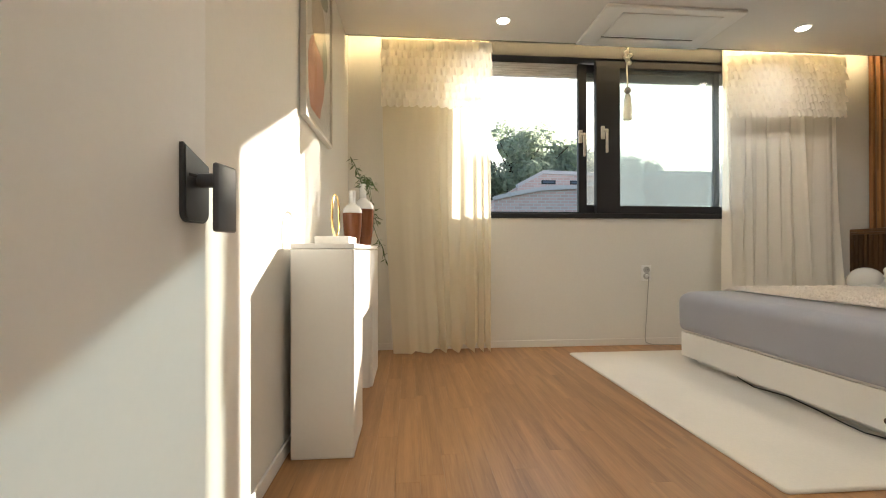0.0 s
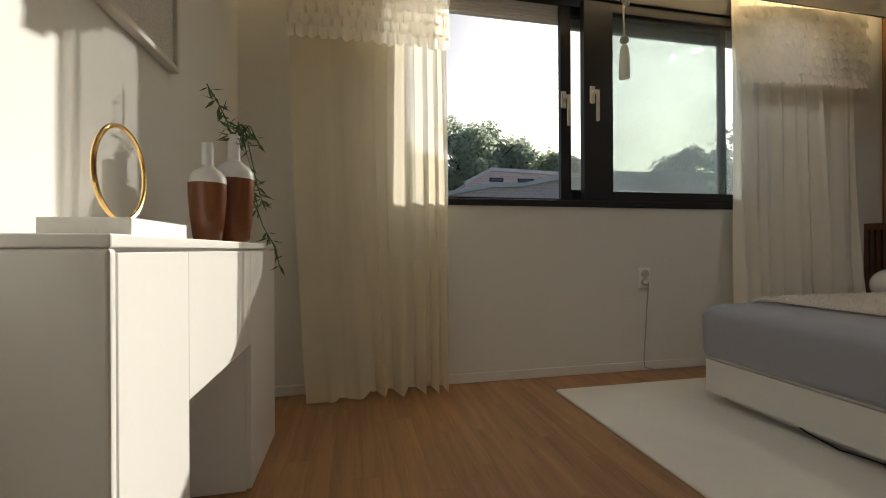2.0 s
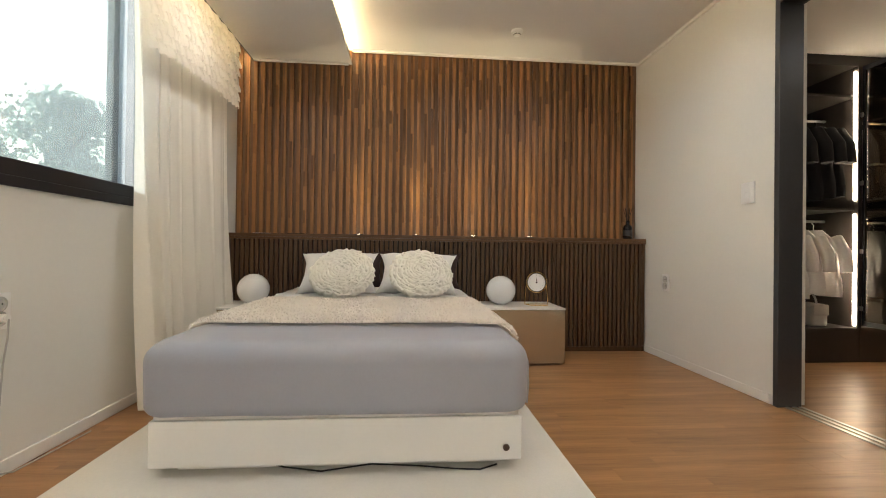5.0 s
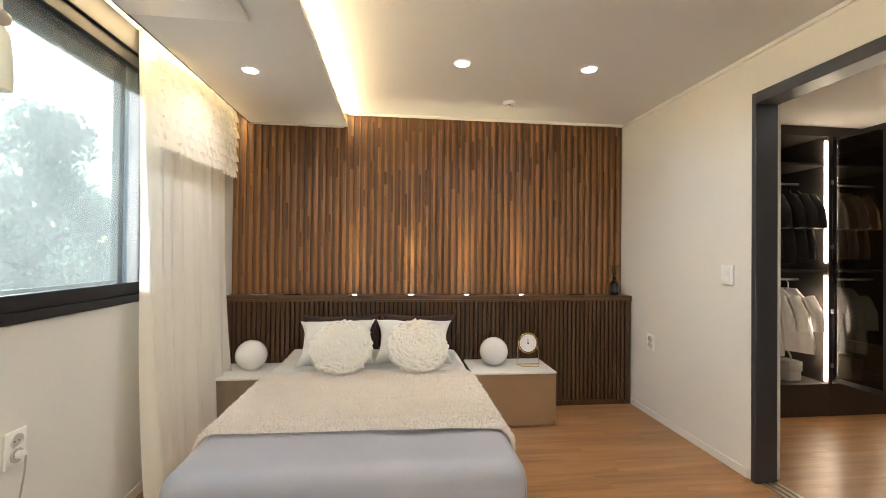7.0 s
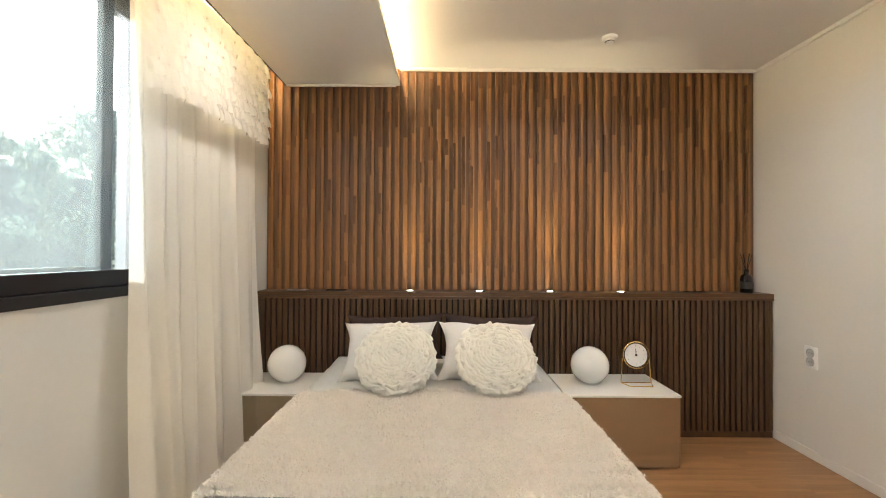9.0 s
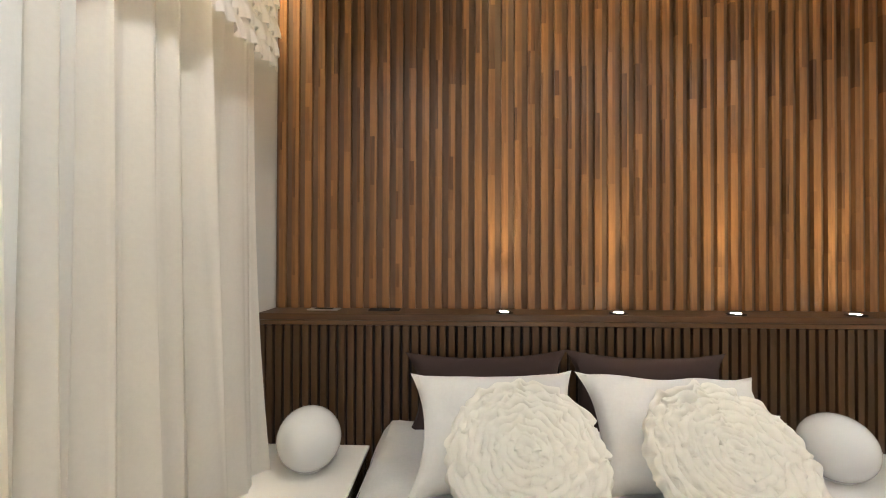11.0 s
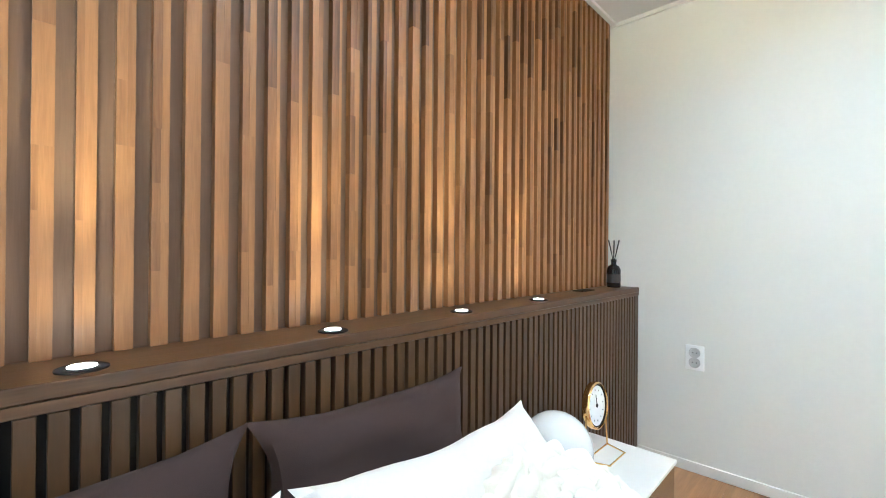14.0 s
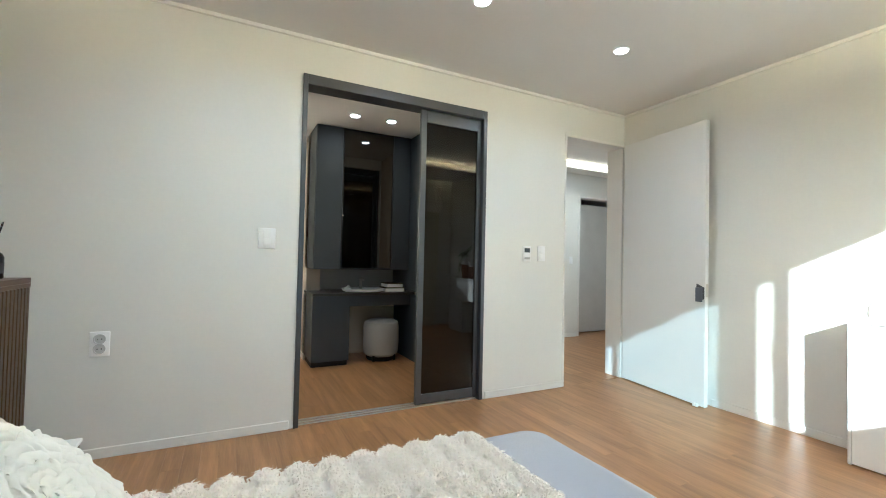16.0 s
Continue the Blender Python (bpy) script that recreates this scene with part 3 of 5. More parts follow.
solid("led_strip", B(-2.9, 1.4, -1.735, -1.715, 2.725, 2.74), mat("lit_hall_strip", (0.9, 0.8, 0.6), emit=((1.0, 0.84, 0.60), 3.0), bump=0), "warm light strip in the hall ceiling tray", "light strip")
hd = thing("door_3", (-1.6, -2.1, 0), "pale grey door standing ajar across the hall", "door", kind="structure")
part("door_leaf", B(-2.325, -1.47, -2.27, -2.23, 0.02, 2.22, bevel=0.003), mat("grey_door_film", (0.50, 0.49, 0.47), rough=0.5), hd)
bm = bmesh.new()
for b in ((-2.36, -2.33, -2.205, -2.03, 0, 2.33), (-1.41, -1.38, -2.205, -2.03, 0, 2.33), (-2.33, -1.41, -2.205, -2.03, 2.30, 2.33)):
    box(bm, *b)
part("door_frame", bm, M_TRIM, hd)

vanity = thing("vanity", (2.4, -1.85, 0), "slate blue vanity base with a knee space", "vanity")
part("body", B(2.54, 2.955, -2.15, -1.57, 0.06, 0.785, bevel=0.003), M_NAVY, vanity)
part("drawer", B(1.80, 2.54, -2.15, -1.58, 0.66, 0.785, bevel=0.003), M_NAVY, vanity)
part("plinth", B(2.55, 2.945, -2.13, -1.61, 0.0, 0.06), M_BLACK, vanity)
solid("worktop", B(1.76, 2.96, -2.15, -1.55, 0.785, 0.815, bevel=0.004), M_DARKW, "dark vanity worktop with an inset basin", "worktop")
tall = thing("tall_cabinet", (1.78, -1.9, 0), "slate blue tall side cabinet", "cabinet")
part("body", B(1.752, 1.80, -2.15, -1.30, 0.0, 0.783, bevel=0.003), M_NAVY, tall)
part("door", B(1.752, 1.83, -2.15, -1.30, 0.83, 2.688, bevel=0.003), M_NAVY, tall)
wallcab = thing("mirror_cabinet", (2.4, -1.7, 1.08), "slate blue wall cabinet with a tall mirror door", "cabinet")
part("body", B(1.83, 2.955, -2.15, -1.60, 1.08, 2.688, bevel=0.003), M_NAVY, wallcab)
for a, b in ((1.835, 2.055), (2.665, 2.95)):
    part("door", B(a, b, -1.60, -1.58, 1.085, 2.684, bevel=0.003), M_NAVY, wallcab)
mm = part("mirror_door", B(2.06, 2.66, -1.60, -1.583, 1.085, 2.684, bevel=0.003), M_FRAME, wallcab)
part("mirror", B(2.072, 2.648, -1.583, -1.579, 1.10, 2.66), M_MIRROR, mm, "mirror glass")
solid("splashback", B(1.83, 2.80, -2.15, -2.135, 0.815, 1.08), M_PLASTER, "grey splashback above the worktop", "splashback")
bm = bmesh.new()
lathe(bm, (2.33, -1.80, 0.815), [(0.20, 0), (0.245, 0.012), (0.25, 0.035), (0.232, 0.037), (0.18, 0.014), (0.02, 0.006)], 36)
solid("basin", bm, M_PLATE, "white inset wash basin on the dark worktop", "basin", smooth=True)
bm = bmesh.new()
cyl(bm, (2.30, -2.0, 0.815), 0.018, 0.14)
tube(bm, [(2.30, -2.0, 0.945), (2.30, -1.94, 0.955), (2.30, -1.88, 0.94)], 0.012)
solid("tap", bm, M_STEEL, "curved chrome tap behind the basin", "tap", smooth=True)
solid("jar", lathe(bmesh.new(), (2.52, -1.75, 0.815), [(0.03, 0), (0.045, 0.015), (0.04, 0.05), (0.02, 0.06), (0.012, 0.075)], 20), M_PLATE, "small white jar beside the basin", "jar", smooth=True)
for bz, bd in ((0.815, 0.0), (0.868, 0.02)):
    tb = thing("toiletry_box", (1.98, -1.75, bz), "white toiletry box with black trim on the worktop", "box", "boxes on the vanity")
    part("body", B(1.86 + bd, 2.10 - bd, -1.86, -1.64, bz + 0.0005, bz + 0.040, bevel=0.004), M_PLATE, tb)
    part("trim", B(1.858 + bd, 2.102 - bd, -1.862, -1.638, bz + 0.0402, bz + 0.052, bevel=0.002), M_BLACK, tb, "black lid band")
st = thing("stool", (2.10, -1.76, 0), "round grey boucle stool with a dark base", "stool")
part("seat", lathe(bmesh.new(), (2.10, -1.76, 0.05), [(0.17, 0), (0.205, 0.03), (0.215, 0.12), (0.215, 0.34), (0.20, 0.40), (0.15, 0.425), (0.0001, 0.43)], 36), M_STOOL, st, smooth=True)
part("base", lathe(bmesh.new(), (2.10, -1.76, 0), [(0.16, 0), (0.17, 0.01), (0.17, 0.05)], 30), M_BLACK, st, smooth=True)
for k in range(4):
    a = radians(45 + 90 * k)
    part("leg", B(2.10 + 0.18 * math.cos(a) - 0.012, 2.10 + 0.18 * math.cos(a) + 0.012, -1.76 + 0.18 * math.sin(a) - 0.012, -1.76 + 0.18 * math.sin(a) + 0.012, 0, 0.09), M_BLACK, st)

# open wardrobe on the dressing room's east side
WXF = 4.30
for n, y0 in enumerate((-1.68, -2.48, -3.28)):
    w = thing("wardrobe", (4.6, y0 + 0.40, 0), "dark open wardrobe unit with lit shelves", "wardrobe", "wardrobes in the dressing room")
    first_wardrobe = w if n == 0 else first_wardrobe
    bm = bmesh.new()
    for b in ((WXF, 4.94, y0, y0 + 0.02, 0.30, 2.60), (WXF, 4.94, y0 + 0.78, y0 + 0.80, 0.30, 2.60), (4.92, 4.94, y0 + 0.02, y0 + 0.78, 0.30, 2.60), (WXF, 4.94, y0, y0 + 0.80, 2.60, 2.688)):
        box(bm, *b)
    part("body", bm, M_DARKW, w)
    part("drawer", B(WXF, 4.94, y0, y0 + 0.80, 0.0, 0.30, bevel=0.003), M_DARKW, w)
    for sz in (1.33, 2.33):
        part("shelf", B(WXF + 0.02, 4.92, y0 + 0.02, y0 + 0.78, sz, sz + 0.02), M_DARKW, w)
    for rz in (1.25, 2.2):
        part("rail", tube(bmesh.new(), [(4.6, y0 + 0.02, rz), (4.6, y0 + 0.78, rz)], 0.012), M_STEEL, w, "steel hanging rail")
    for a, b in ((0.32, 1.30), (1.42, 2.56)):
        part("light_strip", B(WXF + 0.012, WXF + 0.026, y0 + 0.024, y0 + 0.036, a, b), M_WSTRIP, w, "lit warm white strip")
bm = bmesh.new()
for b in ((3.85, 3.89, -1.72, -1.70, 0.32, 2.60), (4.28, 4.298, -1.72, -1.70, 0.32, 2.60), (3.89, 4.28, -1.72, -1.70, 0.32, 0.36), (3.89, 4.28, -1.72, -1.70, 2.56, 2.60)):
    box(bm, *b)
wd = part("door", bm, M_FRAME, first_wardrobe, "dark framed glass door standing open")
part("glass", B(3.885, 4.285, -1.715, -1.705, 0.36, 2.56), M_WGLASS, wd, "dark glass")
for hz in (0.45, 0.95, 1.55, 2.15):
    part("hinge", B(4.285, 4.33, -1.70, -1.68, hz, hz + 0.04, bevel=0.004), M_STEEL, wd, "steel hinge")


def garment(y, z1, w, h, material, label):
    """A shirt on a hanger: a flattened body with sleeves and soft folds."""
    bm = bmesh.new()
    rings = []
    for i in range(9):
        f = i / 8
        half = w / 2 * (0.35 + 0.65 * min(1, f * 4)) * (1 + 0.05 * math.sin(9 * f))
        thick = 0.035 + 0.03 * f
        ring = []
        for k in range(20):
            a = 2 * math.pi * k / 20
            ring.append(bm.verts.new((4.58 + half * math.cos(a) * (1 + 0.04 * math.sin(5 * a + f * 3)), y + thick * math.sin(a), z1 - f * h)))
        rings.append(ring)
    for a, b in zip(rings, rings[1:]):
        for k in range(20):
            bm.faces.new((a[k], b[k], b[(k + 1) % 20], a[(k + 1) % 20]))
    bm.faces.new(rings[0])
    bm.faces.new(list(reversed(rings[-1])))
    for s in (-1, 1):
        tube(bm, [(4.58 + s * w * 0.4, y, z1 - 0.08), (4.58 + s * w * 0.58, y, z1 - 0.22), (4.58 + s * w * 0.62, y, z1 - 0.38)], lambda f: 0.055 - 0.012 * f, seg=10)
    tube(bm, [(4.58, y, z1), (4.58, y, z1 + 0.05), (4.60, y, z1 + 0.075)], 0.004, seg=6)
    solid("hanging_shirt", bm, material, label, "clothes", "clothes in the wardrobe", smooth=True)


M_BLKCLOTH = cloth("black_cloth", (0.012, 0.012, 0.014), through=0.0)
M_BEIGECLOTH = cloth("beige_cloth", (0.50, 0.42, 0.33), through=0.05)
for gy, gw, gh in ((-1.26, 0.42, 0.62), (-1.40, 0.44, 0.58), (-1.53, 0.50, 0.60)):
    garment(gy, 1.165, gw, gh, M_SHEET, "cream short-sleeved blouse on a hanger")
for gy, gw, gh in ((-1.22, 0.46, 0.66), (-1.34, 0.50, 0.70), (-1.45, 0.52, 0.68), (-1.55, 0.50, 0.66)):
    garment(gy, 2.115, gw, gh, M_BLKCLOTH, "black top on a hanger")
for gy, gm, gl_ in ((-1.80, M_SHEET, "white shirt on a hanger"), (-1.90, M_BEIGECLOTH, "beige shirt on a hanger"), (-2.02, M_SHEET, "white shirt on a hanger"), (-2.14, M_BEIGECLOTH, "beige shirt on a hanger"), (-2.62, M_SHEET, "white shirt on a hanger"), (-2.74, M_SHEET, "white shirt on a hanger")):
    garment(gy, 2.115, 0.46, 0.66, gm, gl_)
bag = thing("handbag", (4.48, -1.36, 0.30), "small grey handbag on the wardrobe floor", "bag")
part("body", B(4.36, 4.60, -1.46, -1.30, 0.3005, 0.50, bevel=0.03, seg=3), M_STOOL, bag, smooth=True)
part("flap", B(4.352, 4.372, -1.452, -1.308, 0.40, 0.495, bevel=0.008, seg=2), M_STOOL, bag, smooth=True)
part("strap", tube(bmesh.new(), [(4.40 + 0.09 * (1 - math.cos(a)), -1.38, 0.49 + 0.11 * math.sin(a)) for a in [math.pi * k / 10 for k in range(11)]], 0.008, seg=8), M_STOOL, bag, smooth=True)
for bx_, by_, bw_, bh_ in ((4.42, -2.05, 0.34, 0.24), (4.42, -2.72, 0.30, 0.30)):
    sb = thing("storage_box", (bx_ + 0.18, by_ + bw_ / 2, 0.30), "beige fabric storage box on the wardrobe floor", "box", "storage boxes in the wardrobe")
    part("body", B(bx_, bx_ + 0.36, by_, by_ + bw_, 0.3005, 0.30 + bh_ - 0.04, bevel=0.006), M_BEIGECLOTH, sb)
    part("lid", B(bx_ - 0.006, bx_ + 0.366, by_ - 0.006, by_ + bw_ + 0.006, 0.30 + bh_ - 0.0395, 0.30 + bh_, bevel=0.006), M_BEIGECLOTH, sb)
jb = thing("jewellery_box", (4.45, -2.1, 1.35), "small black case with gold studs on the shelf", "box")
part("body", B(4.36, 4.52, -2.16, -2.02, 1.3505, 1.43, bevel=0.005), M_BLACK, jb)
for k in range(6):
    bm = bmesh.new()
    bmesh.ops.create_icosphere(bm, subdivisions=1, radius=0.007, matrix=Matrix.Translation((4.358, -2.135 + 0.045 * (k % 3), 1.375 + 0.03 * (k // 3))))
    part("stud", bm, M_GOLD, jb, "gold stud", smooth=True)

# ---- walnut headboard panel ----
hb = thing("headboard_panel", (4.86, 1.9, 0), "dark walnut slatted panel with a deep ledge", "wall panel")
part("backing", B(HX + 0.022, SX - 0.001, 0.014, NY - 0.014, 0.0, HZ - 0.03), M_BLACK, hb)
part("ledge", B(HX, EX, 0.001, NY - 0.001, HZ - 0.03, HZ, bevel=0.003), M_HEADCAP, hb)
part("fascia", B(HX, HX + 0.022, 0.001, NY - 0.001, HZ - 0.052, HZ - 0.031, bevel=0.002), M_HEADCAP, hb)
part("stile", B(HX + 0.0, HX + 0.022, NY - 0.036, NY - 0.001, 0.0, HZ - 0.053, bevel=0.002), M_HEAD, hb)
part("stile", B(HX + 0.0, HX + 0.022, 0.013, 0.036, 0.05, HZ - 0.053, bevel=0.002), M_HEAD, hb)
part("plinth", B(HX + 0.004, HX + 0.022, 0.013, NY - 0.046, 0.0, 0.045), M_HEAD, hb)
hs_mesh = mesh_of("slat", B(HX, HX + 0.024, -0.0144, 0.0144, 0.046, HZ - 0.053, bevel=0.0015, seg=1), M_HEAD)
py = 0.0546
while py < NY - 0.05:
    s = new("slat", hs_mesh)
    s.location = (0, py, 0)
    s.parent = hb
    s.matrix_parent_inverse = hb.matrix_world.inverted()
    py += 0.04226

# LED uplights, sockets and the reed diffuser on the ledge
for uy in (2.724, 2.194, 1.656, 1.118):
    u = thing("uplight", (4.828, uy, HZ), "small round uplight set into the walnut ledge", "spotlight", "uplights along the headboard")
    part("ring", lathe(bmesh.new(), (4.828, uy, HZ + 0.0005), [(0.041, 0), (0.041, 0.003), (0.036, 0.005), (0.0225, 0.005)], 28), M_BLACK, u, "dark metal ring", smooth=True)
    part("lens", lathe(bmesh.new(), (4.828, uy, HZ + 0.0058), [(0.022, 0), (0.022, 0.001), (0.0001, 0.0015)], 28), M_UPLIT, u, "glowing lens")
for sy, sm, lab in ((3.60, mat("silver_plastic", (0.55, 0.56, 0.58), rough=0.3, metal=0.3), "silver double socket plate set into the ledge"), (3.30, M_BLACK, "black double socket plate set into the ledge"), (0.52, M_BLACK, "black double socket plate set into the ledge")):
    so = thing("socket_plate", (4.885, sy, HZ), lab, "socket")
    part("frame", B(4.86, 4.925, sy - 0.075, sy + 0.075, HZ + 0.0005, HZ + 0.006, bevel=0.002), sm, so)
    part("insert", B(4.875, 4.91, sy - 0.045, sy + 0.045, HZ + 0.0062, HZ + 0.0075), M_BLACK, so)
dif = thing("reed_diffuser", (4.88, 0.125, HZ), "dark glass reed diffuser on the ledge", "diffuser")
part("bottle", lathe(bmesh.new(), (4.88, 0.125, HZ), [(0.038, 0), (0.042, 0.006), (0.042, 0.112), (0.034, 0.132), (0.016, 0.145), (0.015, 0.162)], 28), M_AMBER, dif, smooth=True)
part("label", lathe(bmesh.new(), (4.88, 0.125, HZ + 0.03), [(0.0425, 0), (0.0425, 0.055)], 28), M_DARKW, dif, "dark printed label")
part("collar", lathe(bmesh.new(), (4.88, 0.125, HZ + 0.1622), [(0.018, 0), (0.018, 0.016)], 20), M_BLACK, dif)
for k in range(6):
    a = k * 1.05
    part("reed", tube(bmesh.new(), [(4.88, 0.125, HZ + 0.15), (4.88 + 0.035 * math.cos(a), 0.125 + 0.04 * math.sin(a), HZ + 0.30)], 0.0022, seg=5), M_BLACK, dif)

# ---- bed ----
BX0, BX1, BY0, BY1 = 2.636, 4.755, 1.778, 3.256
MZ = 0.555
bed = thing("bed", (3.7, 2.5, 0.015), "low bed base in ivory lacquer on a recessed plinth", "bed")
part("base", B(BX0, BX1, BY0, BY1, 0.062, 0.245, bevel=0.004), M_WLAQ, bed)
part("rim", B(BX0 + 0.012, BX1, BY0 + 0.012, BY1 - 0.012, 0.245, 0.262, bevel=0.003), M_WLAQ, bed)
part("plinth", B(BX0 + 0.085, BX1 - 0.05, BY0 + 0.07, BY1 - 0.07, 0.0155, 0.062), M_WLAQ, bed)
part("cable_grommet", lathe(bmesh.new(), (0, 0, 0), [(0.014, 0), (0.014, 0.004), (0.008, 0.005), (0.007, 0.001)], 20), mat("brown_plastic", (0.08, 0.04, 0.02)), bed, "brown cable grommet", smooth=True).matrix_local = bed.matrix_world.inverted() @ Matrix.Translation((BX0 - 0.001, BY0 + 0.065, 0.115)) @ Matrix.Rotation(radians(-90), 4, "Y")


def cushion(w, h, d, n=22, pinch=1.7, wob=0.008, seed=0, power=0.55):
    """A stuffed square cushion in its own axes: x across, z up, y the thickness."""
    bm = bmesh.new()
    grid = {}
    for side in (1, -1):
        for i in range(n + 1):
            for j in range(n + 1):
                u, v = 2 * i / n - 1, 2 * j / n - 1
                edge = (1 - u ** 4) * (1 - v ** 4)
                bow = 1 - 0.09 * pinch * (1 - v * v) * abs(u) ** 6
                bow2 = 1 - 0.09 * pinch * (1 - u * u) * abs(v) ** 6
                t = d / 2 * max(0.0, edge) ** power
                p = Vector((u * w / 2 * bow, side * t, v * h / 2 * bow2))
                p += wob * noise.noise_vector(Vector((u * 2.2 + seed, v * 2.2, side * 3 + seed))) * edge
                if side == -1 and (i in (0, n) or j in (0, n)):
                    grid[(side, i, j)] = grid[(1, i, j)]
                else:
                    grid[(side, i, j)] = bm.verts.new(p)
        for i in range(n):
            for j in range(n):
                q = [grid[(side, i, j)], grid[(side, i + 1, j)], grid[(side, i + 1, j + 1)], grid[(side, i, j + 1)]]
                bm.faces.new(q if side == -1 else q[::-1])
    return bm


def soft_slab(bm, x0, x1, y0, y1, z0, z1, r, n=40, m=30, wob=0.006):
    """A mattress-like slab with rounded edges and slight unevenness."""
    def ring(z, ins):
        pts = []
        rr = max(0.02, r - ins * 0.2)
        for cx, cy, a0 in ((x1 - rr - ins, y1 - rr - ins, 0), (x0 + rr + ins, y1 - rr - ins, 90), (x0 + rr + ins, y0 + rr + ins, 180), (x1 - rr - ins, y0 + rr + ins, 270)):
            for k in range(9):
                a = radians(a0 + k * 90 / 8)
                pts.append((cx + rr * math.cos(a), cy + rr * math.sin(a)))
        out = []
        for i, (px, py_) in enumerate(pts):                       # extra points along straight sides
            qx, qy = pts[(i + 1) % len(pts)]
            steps = 10 if i % 9 == 8 else 1
            for s_ in range(steps):
                out.append((px + (qx - px) * s_ / steps, py_ + (qy - py_) * s_ / steps))
        return [bm.verts.new(Vector((a, b, z)) + wob * noise.noise_vector(Vector((a * 2.5, b * 2.5, z * 5)))) for a, b in out]
    rings, low = [], min(0.05, (z1 - z0) * 0.3)
    for k in range(6):
        a = radians(90 * k / 5)
        rings.append(ring(z0 + low * (1 - math.cos(a)), 0.6 * low * (1 - math.sin(a))))
    for k in range(9):
        a = radians(90 * k / 8)
        rings.append(ring(z1 - r * (1 - math.sin(a)), r * (1 - math.cos(a))))
    for ins in (0.16, 0.28, 0.42, 0.55):
        rings.append(ring(z1 + 0.002 * (r > 0.05), ins + r * 0.4))
    for a, b in zip(rings, rings[1:]):
        for k in range(len(a)):
            bm.faces.new((a[k], a[(k + 1) % len(a)], b[(k + 1) % len(a)], b[k]))
    bm.faces.new(list(reversed(rings[0])))
    bm.faces.new(rings[-1])
    return bm


mattress = thing("mattress", (3.7, 2.5, 0.262), "thick mattress in a smooth grey satin cover", "mattress")
part("cover", soft_slab(bmesh.new(), BX0 - 0.028, BX1 - 0.01, BY0 - 0.032, BY1 + 0.042, 0.2625, MZ, 0.085), M_SATIN, mattress, smooth=True)
bm = bmesh.new()
for s in (BY0 - 0.030, ):
    tube(bm, [(BX0 + 0.045, s - 0.004, 0.28), (BX0 + 0.05, s - 0.008, 0.36), (BX0 + 0.048, s - 0.004, 0.46), (BX0 + 0.06, s + 0.02, 0.525)], lambda f: 0.007 * math.sin(math.pi * (0.15 + 0.8 * f)), seg=8)
part("corner_fold", bm, M_SATIN, mattress, smooth=True)
# white top sheet towards the head
bm = bmesh.new()
cols = []
for i in range(26):
    x = 3.90 + i / 25 * 0.835
    rise = min(1.0, max(0.0, (x - 3.99) / 0.07))
    row = []
    for j in range(44):
        f = j / 43
        y = BY0 - 0.045 + f * (BY1 - BY0 + 0.10)
        e = min(1.0, min(f, 1 - f) * (BY1 - BY0 + 0.10) / 0.10)
        z = MZ + 0.009 + 0.021 * rise - (1 - e) ** 2 * 0.13 + 0.010 * rise * noise.noise(Vector((x * 6, y * 3, 0))) + 0.016 * rise * (1 - abs(noise.noise(Vector((x * 9 + y * 3, y * 5 - x * 2, 5))))) ** 3
        row.append(bm.verts.new((x, y, z)))
    cols.append(row)
for a, b in zip(cols, cols[1:]):
    for j in range(43):
        bm.faces.new((a[j], b[j], b[j + 1], a[j + 1]))
ex = bmesh.ops.solidify(bm, geom=bm.faces[:], thickness=0.006)
solid("bed_sheet", bm, M_SHEET, "rumpled white cotton sheet over the pillow end", "sheet", smooth=True)

# shaggy throw: a draped backing and thousands of tufts
TX0, TX1 = 2.97, 4.03


def throw_point(u, f):
    """u along the bed 0..1, f across it 0..1, over both sides: a point and the way out of the cloth."""
    x = TX0 + u * (TX1 - TX0) + 0.07 * (f - 0.5) * (1 - u) + 0.02 * noise.noise(Vector((f * 6, u * 3, 2)))
    r, drop_s, drop_n = 0.092, 0.45, 0.30
    y_s, y_n, top = BY0 - 0.042, BY1 + 0.052, MZ + 0.011
    arc, flat = math.pi * r / 2, y_n - y_s - 2 * r
    d = f * (drop_s + drop_n - 2 * r + 2 * arc + flat) - (drop_s - r)
    if d < 0:
        p, n = Vector((x, y_s - 0.008 * (1 + math.sin(d * 20 + x * 6)) * min(1, -d * 6), top - r + d)), Vector((0, -1, 0))
    elif d < arc:
        n = Vector((0, -math.cos(d / r), math.sin(d / r)))
        p = Vector((x, y_s + r, top - r)) + n * r
    elif d < arc + flat:
        p, n = Vector((x, y_s + r + d - arc, top)), Vector((0, 0, 1))
    elif d < 2 * arc + flat:
        a = (d - arc - flat) / r
        n = Vector((0, math.sin(a), math.cos(a)))
        p = Vector((x, y_n - r, top - r)) + n * r
    else:
        d -= 2 * arc + flat
        p, n = Vector((x, y_n + 0.008 * (1 + math.sin(d * 20 + x * 6)) * min(1, d * 6), top - r - d)), Vector((0, 1, 0))
    return p + n * 0.006 * (1 + math.sin(x * 64 + 0.9 * math.sin(p.y * 3))), n


